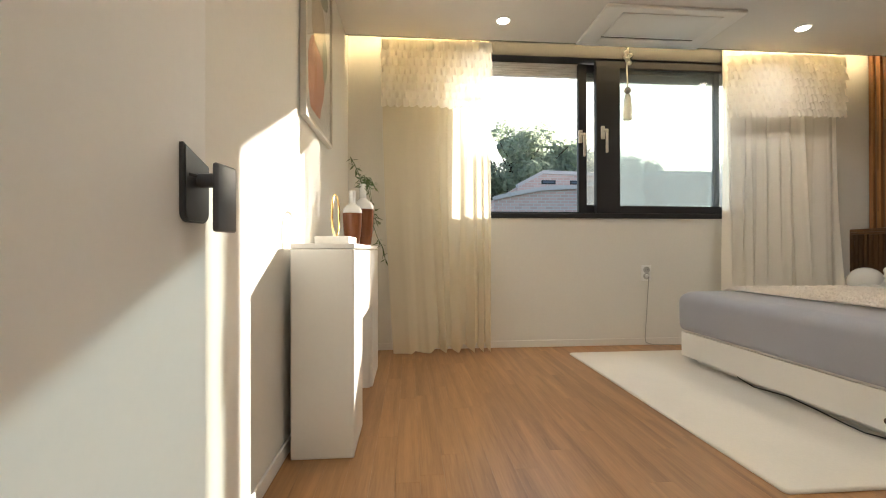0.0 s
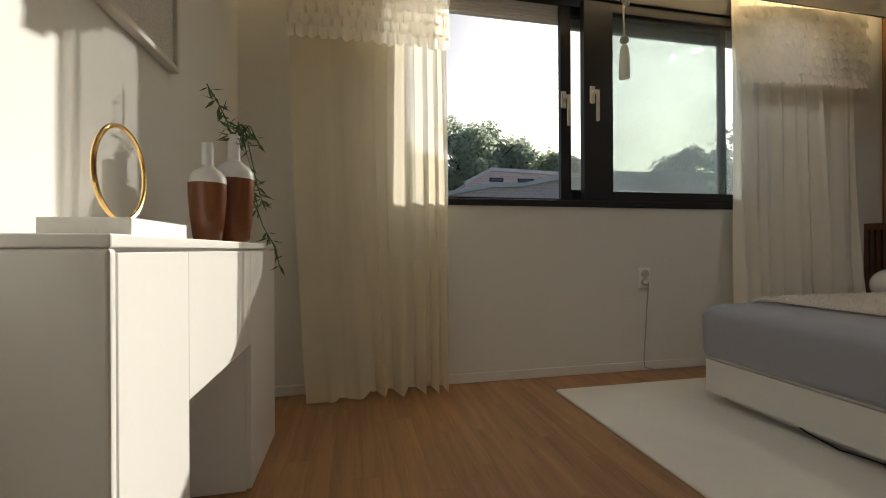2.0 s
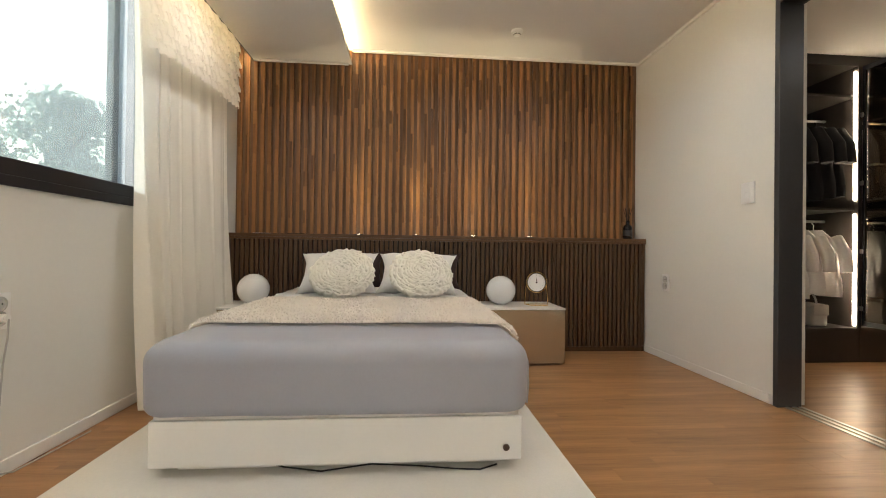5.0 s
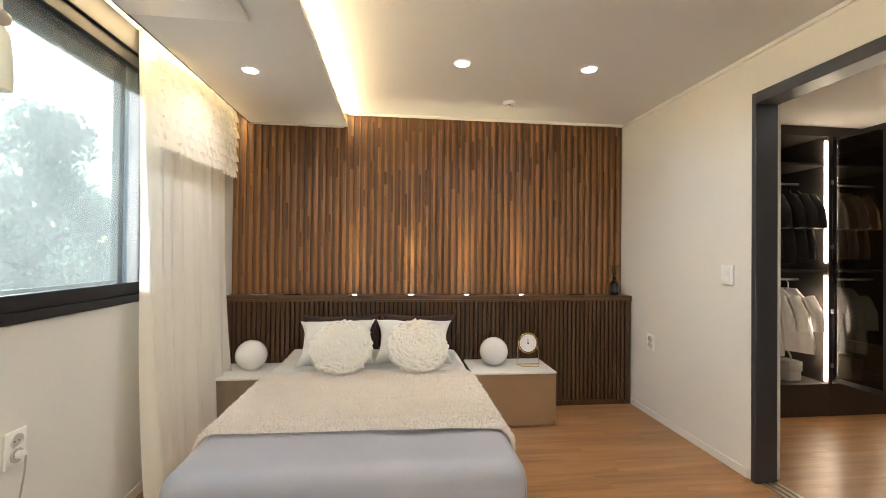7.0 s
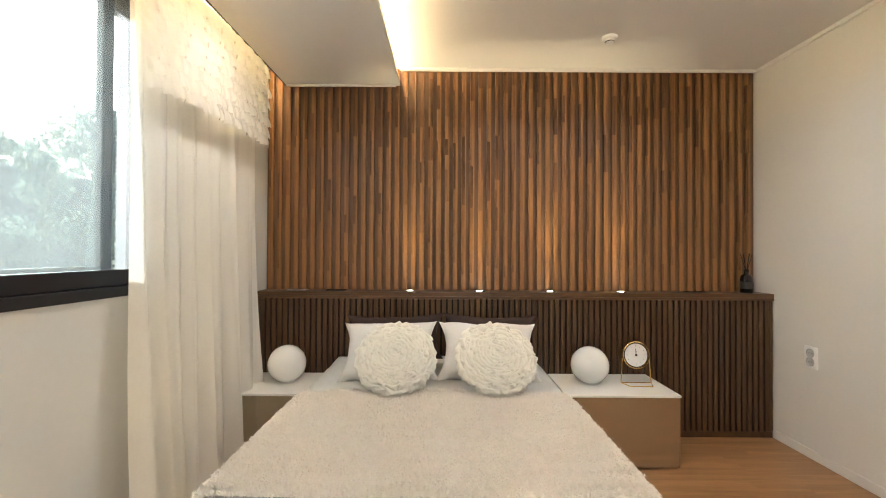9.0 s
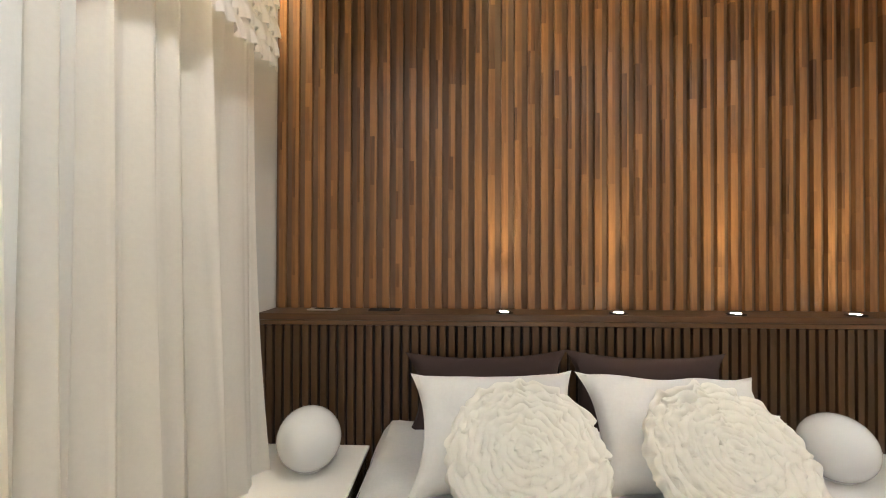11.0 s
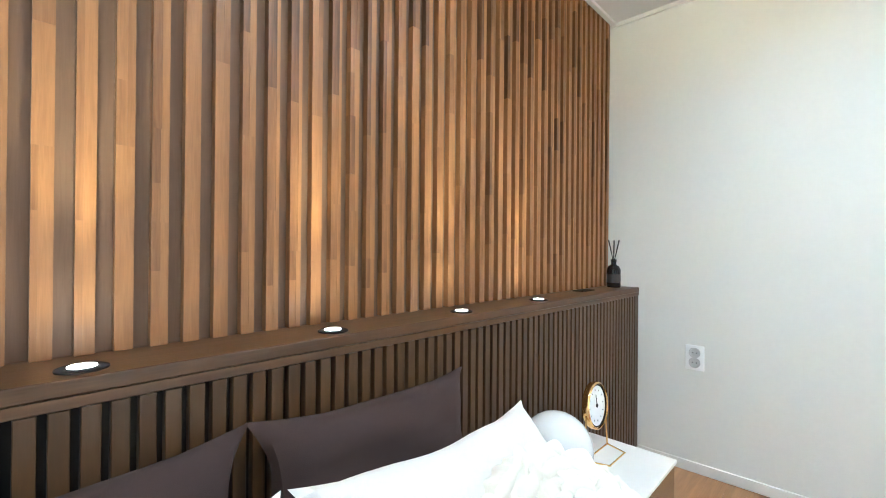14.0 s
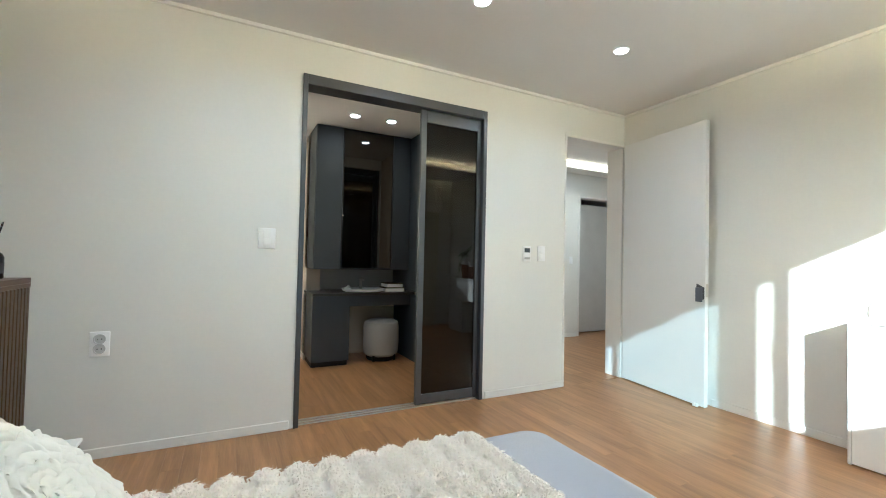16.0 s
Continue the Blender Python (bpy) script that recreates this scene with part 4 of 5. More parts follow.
throw = thing("shaggy_throw", (3.5, 2.5, MZ), "cream shaggy throw draped across the bed", "blanket")
bm = bmesh.new()
g = [[bm.verts.new(throw_point(i / 80, j / 90)[0]) for j in range(91)] for i in range(81)]
for i in range(80):
    for j in range(90):
        bm.faces.new((g[i][j], g[i + 1][j], g[i + 1][j + 1], g[i][j + 1]))
bmesh.ops.solidify(bm, geom=bm.faces[:], thickness=0.008)
part("backing", bm, M_FUR, throw, smooth=True)
rng = random.Random(4)
verts, faces = [], []
for k in range(130000):
    u, f = rng.random(), rng.random()
    p, n = throw_point(u, f)
    if rng.random() > 0.52 + 0.48 * math.sin(p.x * 64 + 0.9 * math.sin(p.y * 3)):
        continue
    lean = Vector((rng.uniform(-1, 1), rng.uniform(-1, 1), rng.uniform(-0.6, 0.1)))
    if u < 0.03:
        lean.x -= 1.2
    L = rng.uniform(0.013, 0.029)
    tipv = p + (n * 0.5 + lean * 0.9).normalized() * L
    mid = p + n * L * 0.45 + (tipv - p) * 0.25
    side = Vector((rng.uniform(-1, 1), rng.uniform(-1, 1), rng.uniform(-0.3, 0.3))).normalized() * rng.uniform(0.0024, 0.0043)
    b0 = len(verts)
    verts += [p - side, p + side, mid + side * 0.9, mid - side * 0.9, tipv]
    faces += [(b0, b0 + 1, b0 + 2, b0 + 3), (b0 + 3, b0 + 2, b0 + 4)]
me = bpy.data.meshes.new("fleece")
me.from_pydata(verts, [], faces)
me.materials.append(M_FUR)
pile = new("fleece", me)
pile.parent, pile.matrix_parent_inverse = throw, throw.matrix_world.inverted()
tagged(pile, "long cream pile", kind="stuff")


def pillow(y, x, z, w, h, d, tilt, yaw, roll, material, label, seed, group):
    ob = solid("pillow", cushion(w, h, d, seed=seed, wob=0.018, pinch=2.0, power=0.66), material, label, "pillow", group, smooth=True)
    ob.matrix_world = Matrix.Translation((x, y, z)) @ Matrix.Rotation(radians(90 + yaw), 4, "Z") @ Matrix.Rotation(radians(tilt), 4, "X") @ Matrix.Rotation(radians(roll), 4, "Y")
    return ob


pillow(2.814, 4.690, 0.738, 0.72, 0.36, 0.12, 10, 0, 1.5, M_BROWN, "dark brown cotton pillow leaning on the panel", 1, "brown pillows")
pillow(2.124, 4.690, 0.742, 0.70, 0.36, 0.12, 10, 0, -1.0, M_BROWN, "dark brown cotton pillow leaning on the panel", 7, "brown pillows")
pillow(2.807, 4.292, 0.745, 0.615, 0.44, 0.16, 46, 2, 1.2, M_PILLOW, "plump white cotton pillow at the bed's head", 3, "white pillows")
pillow(2.186, 4.292, 0.743, 0.645, 0.44, 0.16, 46, -2, -0.8, M_PILLOW, "plump white cotton pillow at the bed's head", 9, "white pillows")


def ruffled_cushion(x, y, z, r, tilt, yaw, seed):
    """A round cushion covered in gathered petals."""
    c = thing("ruffled_cushion", (x, y, z), "round cream cushion covered in chiffon ruffles", "cushion", "ruffled cushions")
    rnd = random.Random(seed)
    bm = bmesh.new()
    prof = [(0.0001, -0.075)] + [(r * math.sin(radians(a)) ** 0.6, -0.075 * math.cos(radians(a))) for a in range(12, 180, 12)] + [(0.0001, 0.075)]
    lathe(bm, (0, 0, 0), prof, 36)
    core = part("core", bm, M_RUFFLE, None, smooth=True)
    vs, fs = [], []
    nr, na = 64, 200

    def crease(x, y, o):
        """Folds of gathered cloth: warped ridges."""
        q = noise.noise_vector(Vector((x * 7, y * 7, o))) * 0.05
        total, amp, fr = 0.0, 1.0, 29.0
        for _ in range(3):
            total += amp * (1 - abs(noise.noise(Vector(((x + q.x) * fr, (y + q.y) * fr, o)))) * 2.2)
            amp, fr = amp * 0.5, fr * 2.1
        return total

    for i in range(nr + 1):
        f = i / nr
        for k in range(na):
            a0 = 2 * math.pi * k / na
            frill = 1 + (0.05 * noise.noise(Vector((math.cos(a0) * 5, math.sin(a0) * 5, seed + 2.0))) + 0.016 * math.sin(29 * a0 + 3 * math.sin(3 * a0) + seed)) * f ** 5
            rr = (r + 0.02) * f * frill
            x_, y_ = rr * math.cos(a0), rr * math.sin(a0)
            hh = 0.068 * math.sqrt(max(0.0, 1 - min(1.0, f) ** 2.6))
            vs.append(Vector((x_, y_, hh + 0.008 * crease(x_, y_, seed * 9.0) * (0.75 + 0.6 * f))))
    for i in range(nr):
        for k in range(na):
            k2 = (k + 1) % na
            fs.append((i * na + k, (i + 1) * na + k, (i + 1) * na + k2, i * na + k2))
    me = bpy.data.meshes.new("ruffles")
    me.from_pydata(vs, [], fs)
    me.materials.append(M_RUFFLE)
    me.shade_smooth()
    front = tagged(new("front", me), "gathered cream chiffon front")
    for o in (core, front):
        o.parent = c
    rings_ = 11
    for q in range(rings_):                       # frills in rings, each standing off the dome
        r0 = (r - 0.012) * (q + 0.5) / (rings_ - 0.5)
        waves = max(4, int(r0 * 2 * math.pi / 0.052))
        n_ = max(36, waves * 9)
        vs, fs = [], []
        for i in range(5):
            f = i / 4
            for k in range(n_):
                a0 = 2 * math.pi * k / n_
                ph_ = waves * a0 + 1.6 * noise.noise(Vector((math.cos(a0) * 3, math.sin(a0) * 3, seed + q))) * 2
                jag = noise.noise(Vector((math.cos(a0) * 6, math.sin(a0) * 6, seed * 5.0 + q * 2.3)))
                wander = 1 + 0.13 * noise.noise(Vector((math.cos(a0) * 2.2, math.sin(a0) * 2.2, seed * 3.0 + q * 0.9)))
                rr = r0 * wander + (0.026 + 0.010 * jag) * f + 0.006 * f * math.sin(ph_)
                base = 0.068 * math.sqrt(max(0.0, 1 - min(1.0, r0 * wander / (r + 0.02)) ** 2.6))
                h_ = base + 0.004 + (0.014 + 0.008 * jag) * math.sin(f * 2.2) + 0.0045 * f * math.cos(ph_)
                tw = a0 + 0.010 / max(0.03, r0) * f * math.sin(ph_ * 0.5 + q)
                vs.append((rr * math.cos(tw), rr * math.sin(tw), h_))
        for i in range(4):
            for k in range(n_):
                k2 = (k + 1) % n_
                fs.append((i * n_ + k, (i + 1) * n_ + k, (i + 1) * n_ + k2, i * n_ + k2))
        me = bpy.data.meshes.new("frill")
        me.from_pydata(vs, [], fs)
        me.materials.append(M_RUFFLE)
        me.shade_smooth()
        fr_ = new("frill", me)
        fr_.parent = c
    c.matrix_world = Matrix.Translation((x, y, z)) @ Matrix.Rotation(radians(yaw), 4, "Z") @ Matrix.Rotation(radians(-90 + tilt), 4, "Y")


ruffled_cushion(4.095, 2.745, 0.735, 0.218, 47, -3, 1)
ruffled_cushion(4.095, 2.165, 0.735, 0.218, 47, 5, 2)


# ---- nightstands, lamps, clock ----
def nightstand(y0, y1, label):
    t = thing("nightstand", (4.52, (y0 + y1) / 2, 0), label, "nightstand", "nightstands beside the bed")
    part("body", B(4.295, HX - 0.003, y0 + 0.004, y1 - 0.004, 0.012, 0.452, bevel=0.002), M_CHAMP, t)
    part("top", B(4.287, HX - 0.002, y0, y1, 0.453, 0.468, bevel=0.003), M_WLAQ, t, "white lacquered top")
    part("base", B(4.33, HX - 0.01, y0 + 0.03, y1 - 0.03, 0.0, 0.012), M_BLACK, t)


nightstand(0.962, 1.69, "mirrored champagne nightstand with a white top")
nightstand(3.345, 3.86, "mirrored champagne nightstand with a white top, beside the curtain")


def globe_lamp(x, y, label):
    t = thing("globe_lamp", (x, y, 0.468), label, "table lamp", "globe lamps on the nightstands")
    r, c = 0.128, 0.468 + 0.122
    prof = [(r * math.sin(radians(a)), r * -math.cos(radians(a))) for a in range(22, 180, 6)] + [(0.0001, r)]
    part("globe", lathe(bmesh.new(), (x, y, c), prof, 40), M_OPAL, t, smooth=True)
    part("base", lathe(bmesh.new(), (x, y, 0.4685), [(0.052, 0), (0.054, 0.003), (0.052, 0.008), (0.044, 0.009)], 30), M_PLATE, t, smooth=True)


globe_lamp(4.55, 1.452, "opal white glass globe lamp, unlit")
globe_lamp(4.55, 3.55, "opal white glass globe lamp, unlit, beside the curtain")

clock = thing("table_clock", (4.55, 1.135, 0.468), "gold ringed table clock on a wire stand", "clock")
face_m = Matrix.Translation((4.55, 1.135, 0.662)) @ Matrix.Rotation(radians(-84), 4, "Y") @ Matrix.Rotation(radians(-90), 4, "Z") @ Matrix.Scale(1.17, 4)


def clock_part(name, bm, material, label="", smooth=True):
    bmesh.ops.transform(bm, matrix=face_m, verts=bm.verts)
    return part(name, bm, material, clock, label, smooth)


clock_part("case", lathe(bmesh.new(), (0, 0, -0.012), [(0.07, 0), (0.078, 0.003), (0.080, 0.008), (0.080, 0.024), (0.075, 0.028), (0.072, 0.017)], 40), M_GOLD, "polished gold case")
clock_part("dial", lathe(bmesh.new(), (0, 0, 0.0045), [(0.0705, 0), (0.0705, 0.001), (0.0001, 0.0012)], 40), M_PLATE, "pale dial")
clock_part("bezel", tube(bmesh.new(), [(0.0695 * math.cos(a), 0.0695 * math.sin(a), 0.0095) for a in [2 * math.pi * k / 40 for k in range(40)]], 0.0022, seg=8, closed=True), M_BLACK, "black inner ring")
for k in range(12):
    bm = bmesh.new()
    bmesh.ops.create_cube(bm, size=1.0, matrix=Matrix.Rotation(k * math.pi / 6, 4, "Z") @ Matrix.Translation((0, 0.052, 0.0065)) @ Matrix.Diagonal((0.0014, 0.006, 0.0012, 1)))
    clock_part("hour_mark", bm, M_BLACK, "", False)
for ang, L in ((2, 0.043), (-5, 0.03)):
    bm = bmesh.new()
    bmesh.ops.create_cube(bm, size=1.0, matrix=Matrix.Rotation(radians(ang), 4, "Z") @ Matrix.Translation((0, L / 2 - 0.006, 0.0085)) @ Matrix.Diagonal((0.0024, L, 0.001, 1)))
    clock_part("clock_hand", bm, M_BLACK, "thin dark pointer", False)
clock_part("hub", lathe(bmesh.new(), (0, 0, 0.008), [(0.007, 0), (0.007, 0.002), (0.0001, 0.003)], 16), M_BLACK, "dark centre disc")
for s in (-1, 1):
    part("leg", tube(bmesh.new(), [(4.545, 1.135 + s * 0.092, 0.64), (4.54, 1.135 + s * 0.104, 0.474)], 0.0035, seg=8), M_GOLD, clock)
part("foot", tube(bmesh.new(), [(4.54, 1.135 - 0.104, 0.4725), (4.54, 1.135 + 0.104, 0.4725), (4.455, 1.135 + 0.075, 0.4725), (4.455, 1.135 - 0.075, 0.4725)], 0.0035, seg=8, closed=True), M_GOLD, clock)

# ---- rug and cables ----
bm = soft_slab(bmesh.new(), 1.868, 3.42, 1.545, 3.59, 0.0005, 0.0155, 0.012, wob=0.0006)
solid("rug", bm, M_RUG, "plain ivory low-pile rug under the bed", "rug", smooth=True)
solid("cable", tube(bmesh.new(), [(2.74, 1.0 * BY0 + 0.0 + 1.05, 0.022), (2.69, 2.75, 0.03), (2.665, 2.6, 0.022), (2.69, 2.4, 0.034), (2.68, 2.2, 0.026), (2.66, 2.05, 0.02), (2.65, 1.95, 0.019), (2.69, 1.87, 0.019)], 0.0035, seg=6), M_BCABLE, "black cable trailing along the bed base", "cable", smooth=True)


def wall_plate(name, m, label, kind_of, w=0.098, h=0.146, holes=2, category="socket"):
    """A moulded plate in its own axes: x across, z up, facing -y."""
    t = new(name)
    t.matrix_world = m
    tagged(t, label, category)

    def p_(n, bm, material, lab=""):
        ob = new(n, mesh_of(n, bm, material, True))
        ob.parent = t
        if lab:
            ob["label"] = lab
    p_("plate", B(-w / 2, w / 2, -0.010, 0.0, -h / 2, h / 2, bevel=0.004), M_PLATE)
    if kind_of == "socket":
        for k in range(holes):
            zc = (k - (holes - 1) / 2) * 0.058
            bm = bmesh.new()
            lathe(bm, (0, 0, 0), [(0.030, 0.0), (0.030, 0.005), (0.0265, 0.006), (0.024, 0.0005), (0.0001, 0.0004)], 28)
            bmesh.ops.transform(bm, matrix=Matrix.Translation((0, -0.0098, zc)) @ Matrix.Rotation(radians(90), 4, "X"), verts=bm.verts)
            # grey of the disc paints the shade inside the recess
            p_("outlet", bm, mat("outlet_shade_button_grey", (0.50, 0.50, 0.49)), "round outlet recess, shade painted in grey")
            for s in (-1, 1):
                bm = bmesh.new()
                cyl(bm, (0, 0, 0), 0.0035, 0.001, seg=10, m=Matrix.Translation((0.010 * s, -0.0112, zc)) @ Matrix.Rotation(radians(90), 4, "X"))
                p_("pin_hole", bm, M_BLACK, "dark pin hole")
    elif kind_of == "switch":
        for k in range(holes):
            zc = (k - (holes - 1) / 2) * (h - 0.03) / holes
            p_("rocker", B(-min(w / 2 - 0.012, 0.024), min(w / 2 - 0.012, 0.024), -0.014, -0.0102, zc - (h - 0.036) / holes / 2, zc + (h - 0.036) / holes / 2, bevel=0.002), M_PLATE, "white rocker")
    elif kind_of == "thermo":
        p_("screen", B(-w / 2 + 0.014, w / 2 - 0.014, -0.0125, -0.0102, 0.012, h / 2 - 0.020, bevel=0.002), mat("display_grey", (0.10, 0.11, 0.11), rough=0.15), "grey display")
        p_("button", B(-w / 2 + 0.014, w / 2 - 0.014, -0.0135, -0.0102, -h / 2 + 0.02, -h / 2 + 0.04, bevel=0.002), mat("outlet_shade_button_grey", (0.55, 0.55, 0.53)), "grey button")
    return t


wall_plate("wall_socket", pose(2.712, NY, 0.662), "white double socket on the cream wall, one plug in", "socket")
south = lambda x, z: pose(x, 0.0, z, 0, 0, 180)
wall_plate("wall_socket", south(4.447, 0.675), "white double socket low on the cream wall", "socket")
wall_plate("light_switch", south(3.55, 1.34), "white rocker switch beside the dressing-room door", "switch", w=0.112, h=0.142, category="switch")
wall_plate("thermostat", south(1.297, 1.291), "white room thermostat with a dark display", "thermo", w=0.09, h=0.145, category="thermostat")
wall_plate("light_switch", south(1.125, 1.296), "white rocker switch beside the entry door", "switch", w=0.09, h=0.145, category="switch")
wall_plate("light_switch", pose(-1.22, -2.04, 1.25, 0, 0, 180), "white rocker switch on the hall wall", "switch", w=0.07, h=0.12, category="switch")
plug = thing("power_cord", (2.712, NY - 0.03, 0.62), "grey power cord hanging from the socket to the floor", "cord")
bm = bmesh.new()
cyl(bm, (0, 0, 0), 0.017, 0.03, m=Matrix.Translation((2.712, NY - 0.028, 0.636)) @ Matrix.Rotation(radians(90), 4, "X"), bevel=0.004)
part("plug", bm, M_PLATE, plug, "round white plug", smooth=True)
pts = [(2.712, NY - 0.045, 0.632), (2.714, NY - 0.04, 0.56), (2.716, NY - 0.022, 0.45), (2.710, NY - 0.018, 0.3), (2.700, NY - 0.016, 0.16), (2.695, NY - 0.017, 0.07), (2.70, NY - 0.02, 0.025), (2.76, NY - 0.03, 0.006), (2.95, NY - 0.04, 0.005), (3.15, NY - 0.05, 0.005)]
part("cord", tube(bmesh.new(), pts, 0.0036, seg=7), M_CABLE, plug, smooth=True)


# ---- curtains ----
def curtain(x0, x1, yc, z0, z1, folds, material, label, seed, flare, gather=1.0, tuck=0.0, bunch=1.0, valance_x0=None, lobes=0.0, depth=1.0):
    t = thing("curtain", ((x0 + x1) / 2, yc, z0), label, "curtain", "curtains at the window")
    rnd = random.Random(seed)
    ph = [rnd.uniform(0, 6.28) for _ in range(6)]
    bm = bmesh.new()
    nx, nz = folds * 24, 40
    rows_ = []
    for i in range(nz + 1):
        f = i / nz
        z = z0 + (z1 - z0) * f
        row = []
        for j in range(nx + 1):
            s = j / nx
            gath = gather + (1 - gather) * s ** 1.5
            loose = 0.55 + 0.9 * noise.noise(Vector((s * 4.5, f * 0.8, seed)))
            amp = max(0.003, (0.012 + 0.030 * (1 - f) ** 1.6) * gath * loose * 1.9 * depth)
            w = 2 * math.pi * folds * (s ** bunch + 0.05 * math.sin(s * 7 + ph[1]) + 0.07 * noise.noise(Vector((s * 4, f * 0.7, seed + 3.0))) + 0.02 * math.sin(f * 2 + s * 11 + ph[2]))
            x = x0 + (x1 - x0) * s + flare(s, 1 - f) + 0.010 * gath * math.sin(2 * w)
            y = yc + amp * math.sin(w) + 0.2 * amp * math.sin(2.7 * w + 3 * f + ph[4]) + 0.010 * gath * math.sin(0.5 * w + ph[3]) * (1 - f) - (0.06 if s > 0.5 else 0.06 + 0.1 * (0.5 - s)) * (1 - f) ** 2 + tuck * (1 - s) ** 4 * (0.4 + 0.6 * f)
            foot = amp * 0.4 * (1 + math.sin(w)) if i == 0 else 0
            foot += lobes * gath * (1 - abs(math.sin(0.5 * w))) ** 2 * max(0.0, 1 - f / 0.06)
            row.append(bm.verts.new((x, min(y, NY - 0.012), z + foot)))
        rows_.append(row)
    for a, b in zip(rows_, rows_[1:]):
        for j in range(nx):
            bm.faces.new((a[j], a[j + 1], b[j + 1], b[j]))
    hem = bmesh.new()
    strip = [[hem.verts.new(v.co + Vector((0, 0.0025, 0))) for v in r_] for r_ in rows_[:2]]
    part("panel", bm, material, t, smooth=True)
    for j in range(nx):
        hem.faces.new((strip[0][j], strip[0][j + 1], strip[1][j + 1], strip[1][j]))
    part("hem", hem, material, t, "doubled hem along the foot", smooth=True)
    v0 = x0 if valance_x0 is None else valance_x0
    for k in range(8):
        bm = bmesh.new()
        zt = 2.653 - 0.068 * k
        n = int((x1 - v0) / 0.006)
        lines = []
        for i in range(6):
            f = i / 5
            line = []
            for j in range(n + 1):
                s = j / n
                x = v0 + (x1 - v0) * s
                slow = noise.noise(Vector((x * 6, k * 3.7, seed)))
                w = (x - v0) * 2 * math.pi / 0.062 + k * 2.1 + 2.4 * slow
                out = 0.010 + 0.026 * math.sin(f * 1.7) + 0.008 * f * math.sin(w) + 0.004 * f * math.sin(2.3 * w + k) + 0.014 * f * slow
                base = yc - 0.066 - 0.006 * math.sin(2 * math.pi * folds * s) + tuck * (1 - s) ** 4
                line.append(bm.verts.new((x + 0.007 * f * math.cos(w), base - out, zt - 0.098 * f + 0.007 * f * math.sin(w + 1) + 0.022 * f * noise.noise(Vector((x * 11, k * 7.0, 4))))))
            lines.append(line)
        for a, b in zip(lines, lines[1:]):
            for j in range(n):
                bm.faces.new((a[j], b[j], b[j + 1], a[j + 1]))
        part("ruffle", bm, M_CHIFFON, t, "gathered chiffon ruffle", smooth=True)
    n = max(2, int((x1 - v0) / 0.11))
    for k in range(n + 1):
        part("hook", cyl(bmesh.new(), (v0 + (x1 - v0) * k / n, yc, 2.75), 0.005, 0.036, seg=8), M_PLATE, t)
    return t


curtain(3.44, 4.525, 3.775, 0.012, 2.77, 8, M_DRAPE, "cream curtain with a ruffled valance, drawn aside", 5, lambda s, d: -0.10 * d * d * (1 - s), tuck=0.085)
curtain(0.30, 1.235, 3.775, 0.006, 2.77, 7, M_CURTAIN, "sheer cream curtain with a ruffled valance, drawn aside", 8, lambda s, d: 0.10 * d ** 2 * (1 - s) ** 2, gather=0.10, bunch=1.6, lobes=0.085, depth=1.35)
solid("curtain_rail", B(0.02, 4.90, 3.768, 3.784, 2.785, 2.80, bevel=0.002), M_PLATE, "white curtain rail in the ceiling recess", "rail")
tas = thing("tassel", (2.48, 3.76, 2.04), "ivory cord tassel hanging before the window", "tassel")
part("cord", tube(bmesh.new(), [(2.49, 3.765, 2.69), (2.475, 3.76, 2.5), (2.48, 3.76, 2.33)], 0.006, seg=8), M_RUFFLE, tas, smooth=True)
bm = bmesh.new()
for dx, dz in ((-0.02, 2.60), (0.02, 2.615), (0.0, 2.57), (0.015, 2.55), (-0.012, 2.64)):
    bmesh.ops.create_icosphere(bm, subdivisions=2, radius=0.022, matrix=Matrix.Translation((2.482 + dx, 3.758, dz)))
part("bow", bm, M_RUFFLE, tas, smooth=True)
part("bead", lathe(bmesh.new(), (2.48, 3.76, 2.27), [(0.008, 0), (0.026, 0.014), (0.03, 0.03), (0.026, 0.046), (0.008, 0.06)], 20), mat("grey_bead", (0.45, 0.42, 0.38)), tas, smooth=True)
part("skirt", lathe(bmesh.new(), (2.48, 3.76, 2.04), [(0.036, 0), (0.037, 0.05), (0.032, 0.15), (0.026, 0.205), (0.012, 0.228)], 20), M_RUFFLE, tas, smooth=True)

# ---- console by the west wall ----
con = thing("console_table", (0.17, 2.62, 0), "white lacquered console with two pedestals and drawers", "console")
CY0, CY1, CD0, CD1, CH = 1.945, 3.305, 0.035, 0.30, 0.905
part("top", B(CD0, CD1, CY0, CY1, CH - 0.022, CH, bevel=0.003), M_WLAQ, con)
part("end_panel", B(CD0, CD1 - 0.002, CY0 + 0.001, CY0 + 0.022, 0.0, CH - 0.0225, bevel=0.007, seg=3), M_WLAQ, con)
part("pedestal", B(CD0, CD1 - 0.022, CY0 + 0.0225, 2.262, 0.004, 0.535), M_WLAQ, con)
part("pedestal", B(CD0, CD1 - 0.022, 2.845, CY1, 0.004, 0.535), M_WLAQ, con)
part("back_panel", B(CD0, CD0 + 0.015, 2.263, 2.844, 0.10, 0.535), M_WLAQ, con)
part("case", B(CD0, CD1 - 0.022, CY0 + 0.0225, CY1, 0.536, CH - 0.0225), M_WLAQ, con)
part("door", B(CD1 - 0.0215, CD1 - 0.002, CY0 + 0.024, 2.262, 0.012, CH - 0.030, bevel=0.0015), M_WLAQ, con)
part("drawer", B(CD1 - 0.0215, CD1 - 0.002, 2.2625, 2.8445, 0.5365, CH - 0.030, bevel=0.0015), M_WLAQ, con)
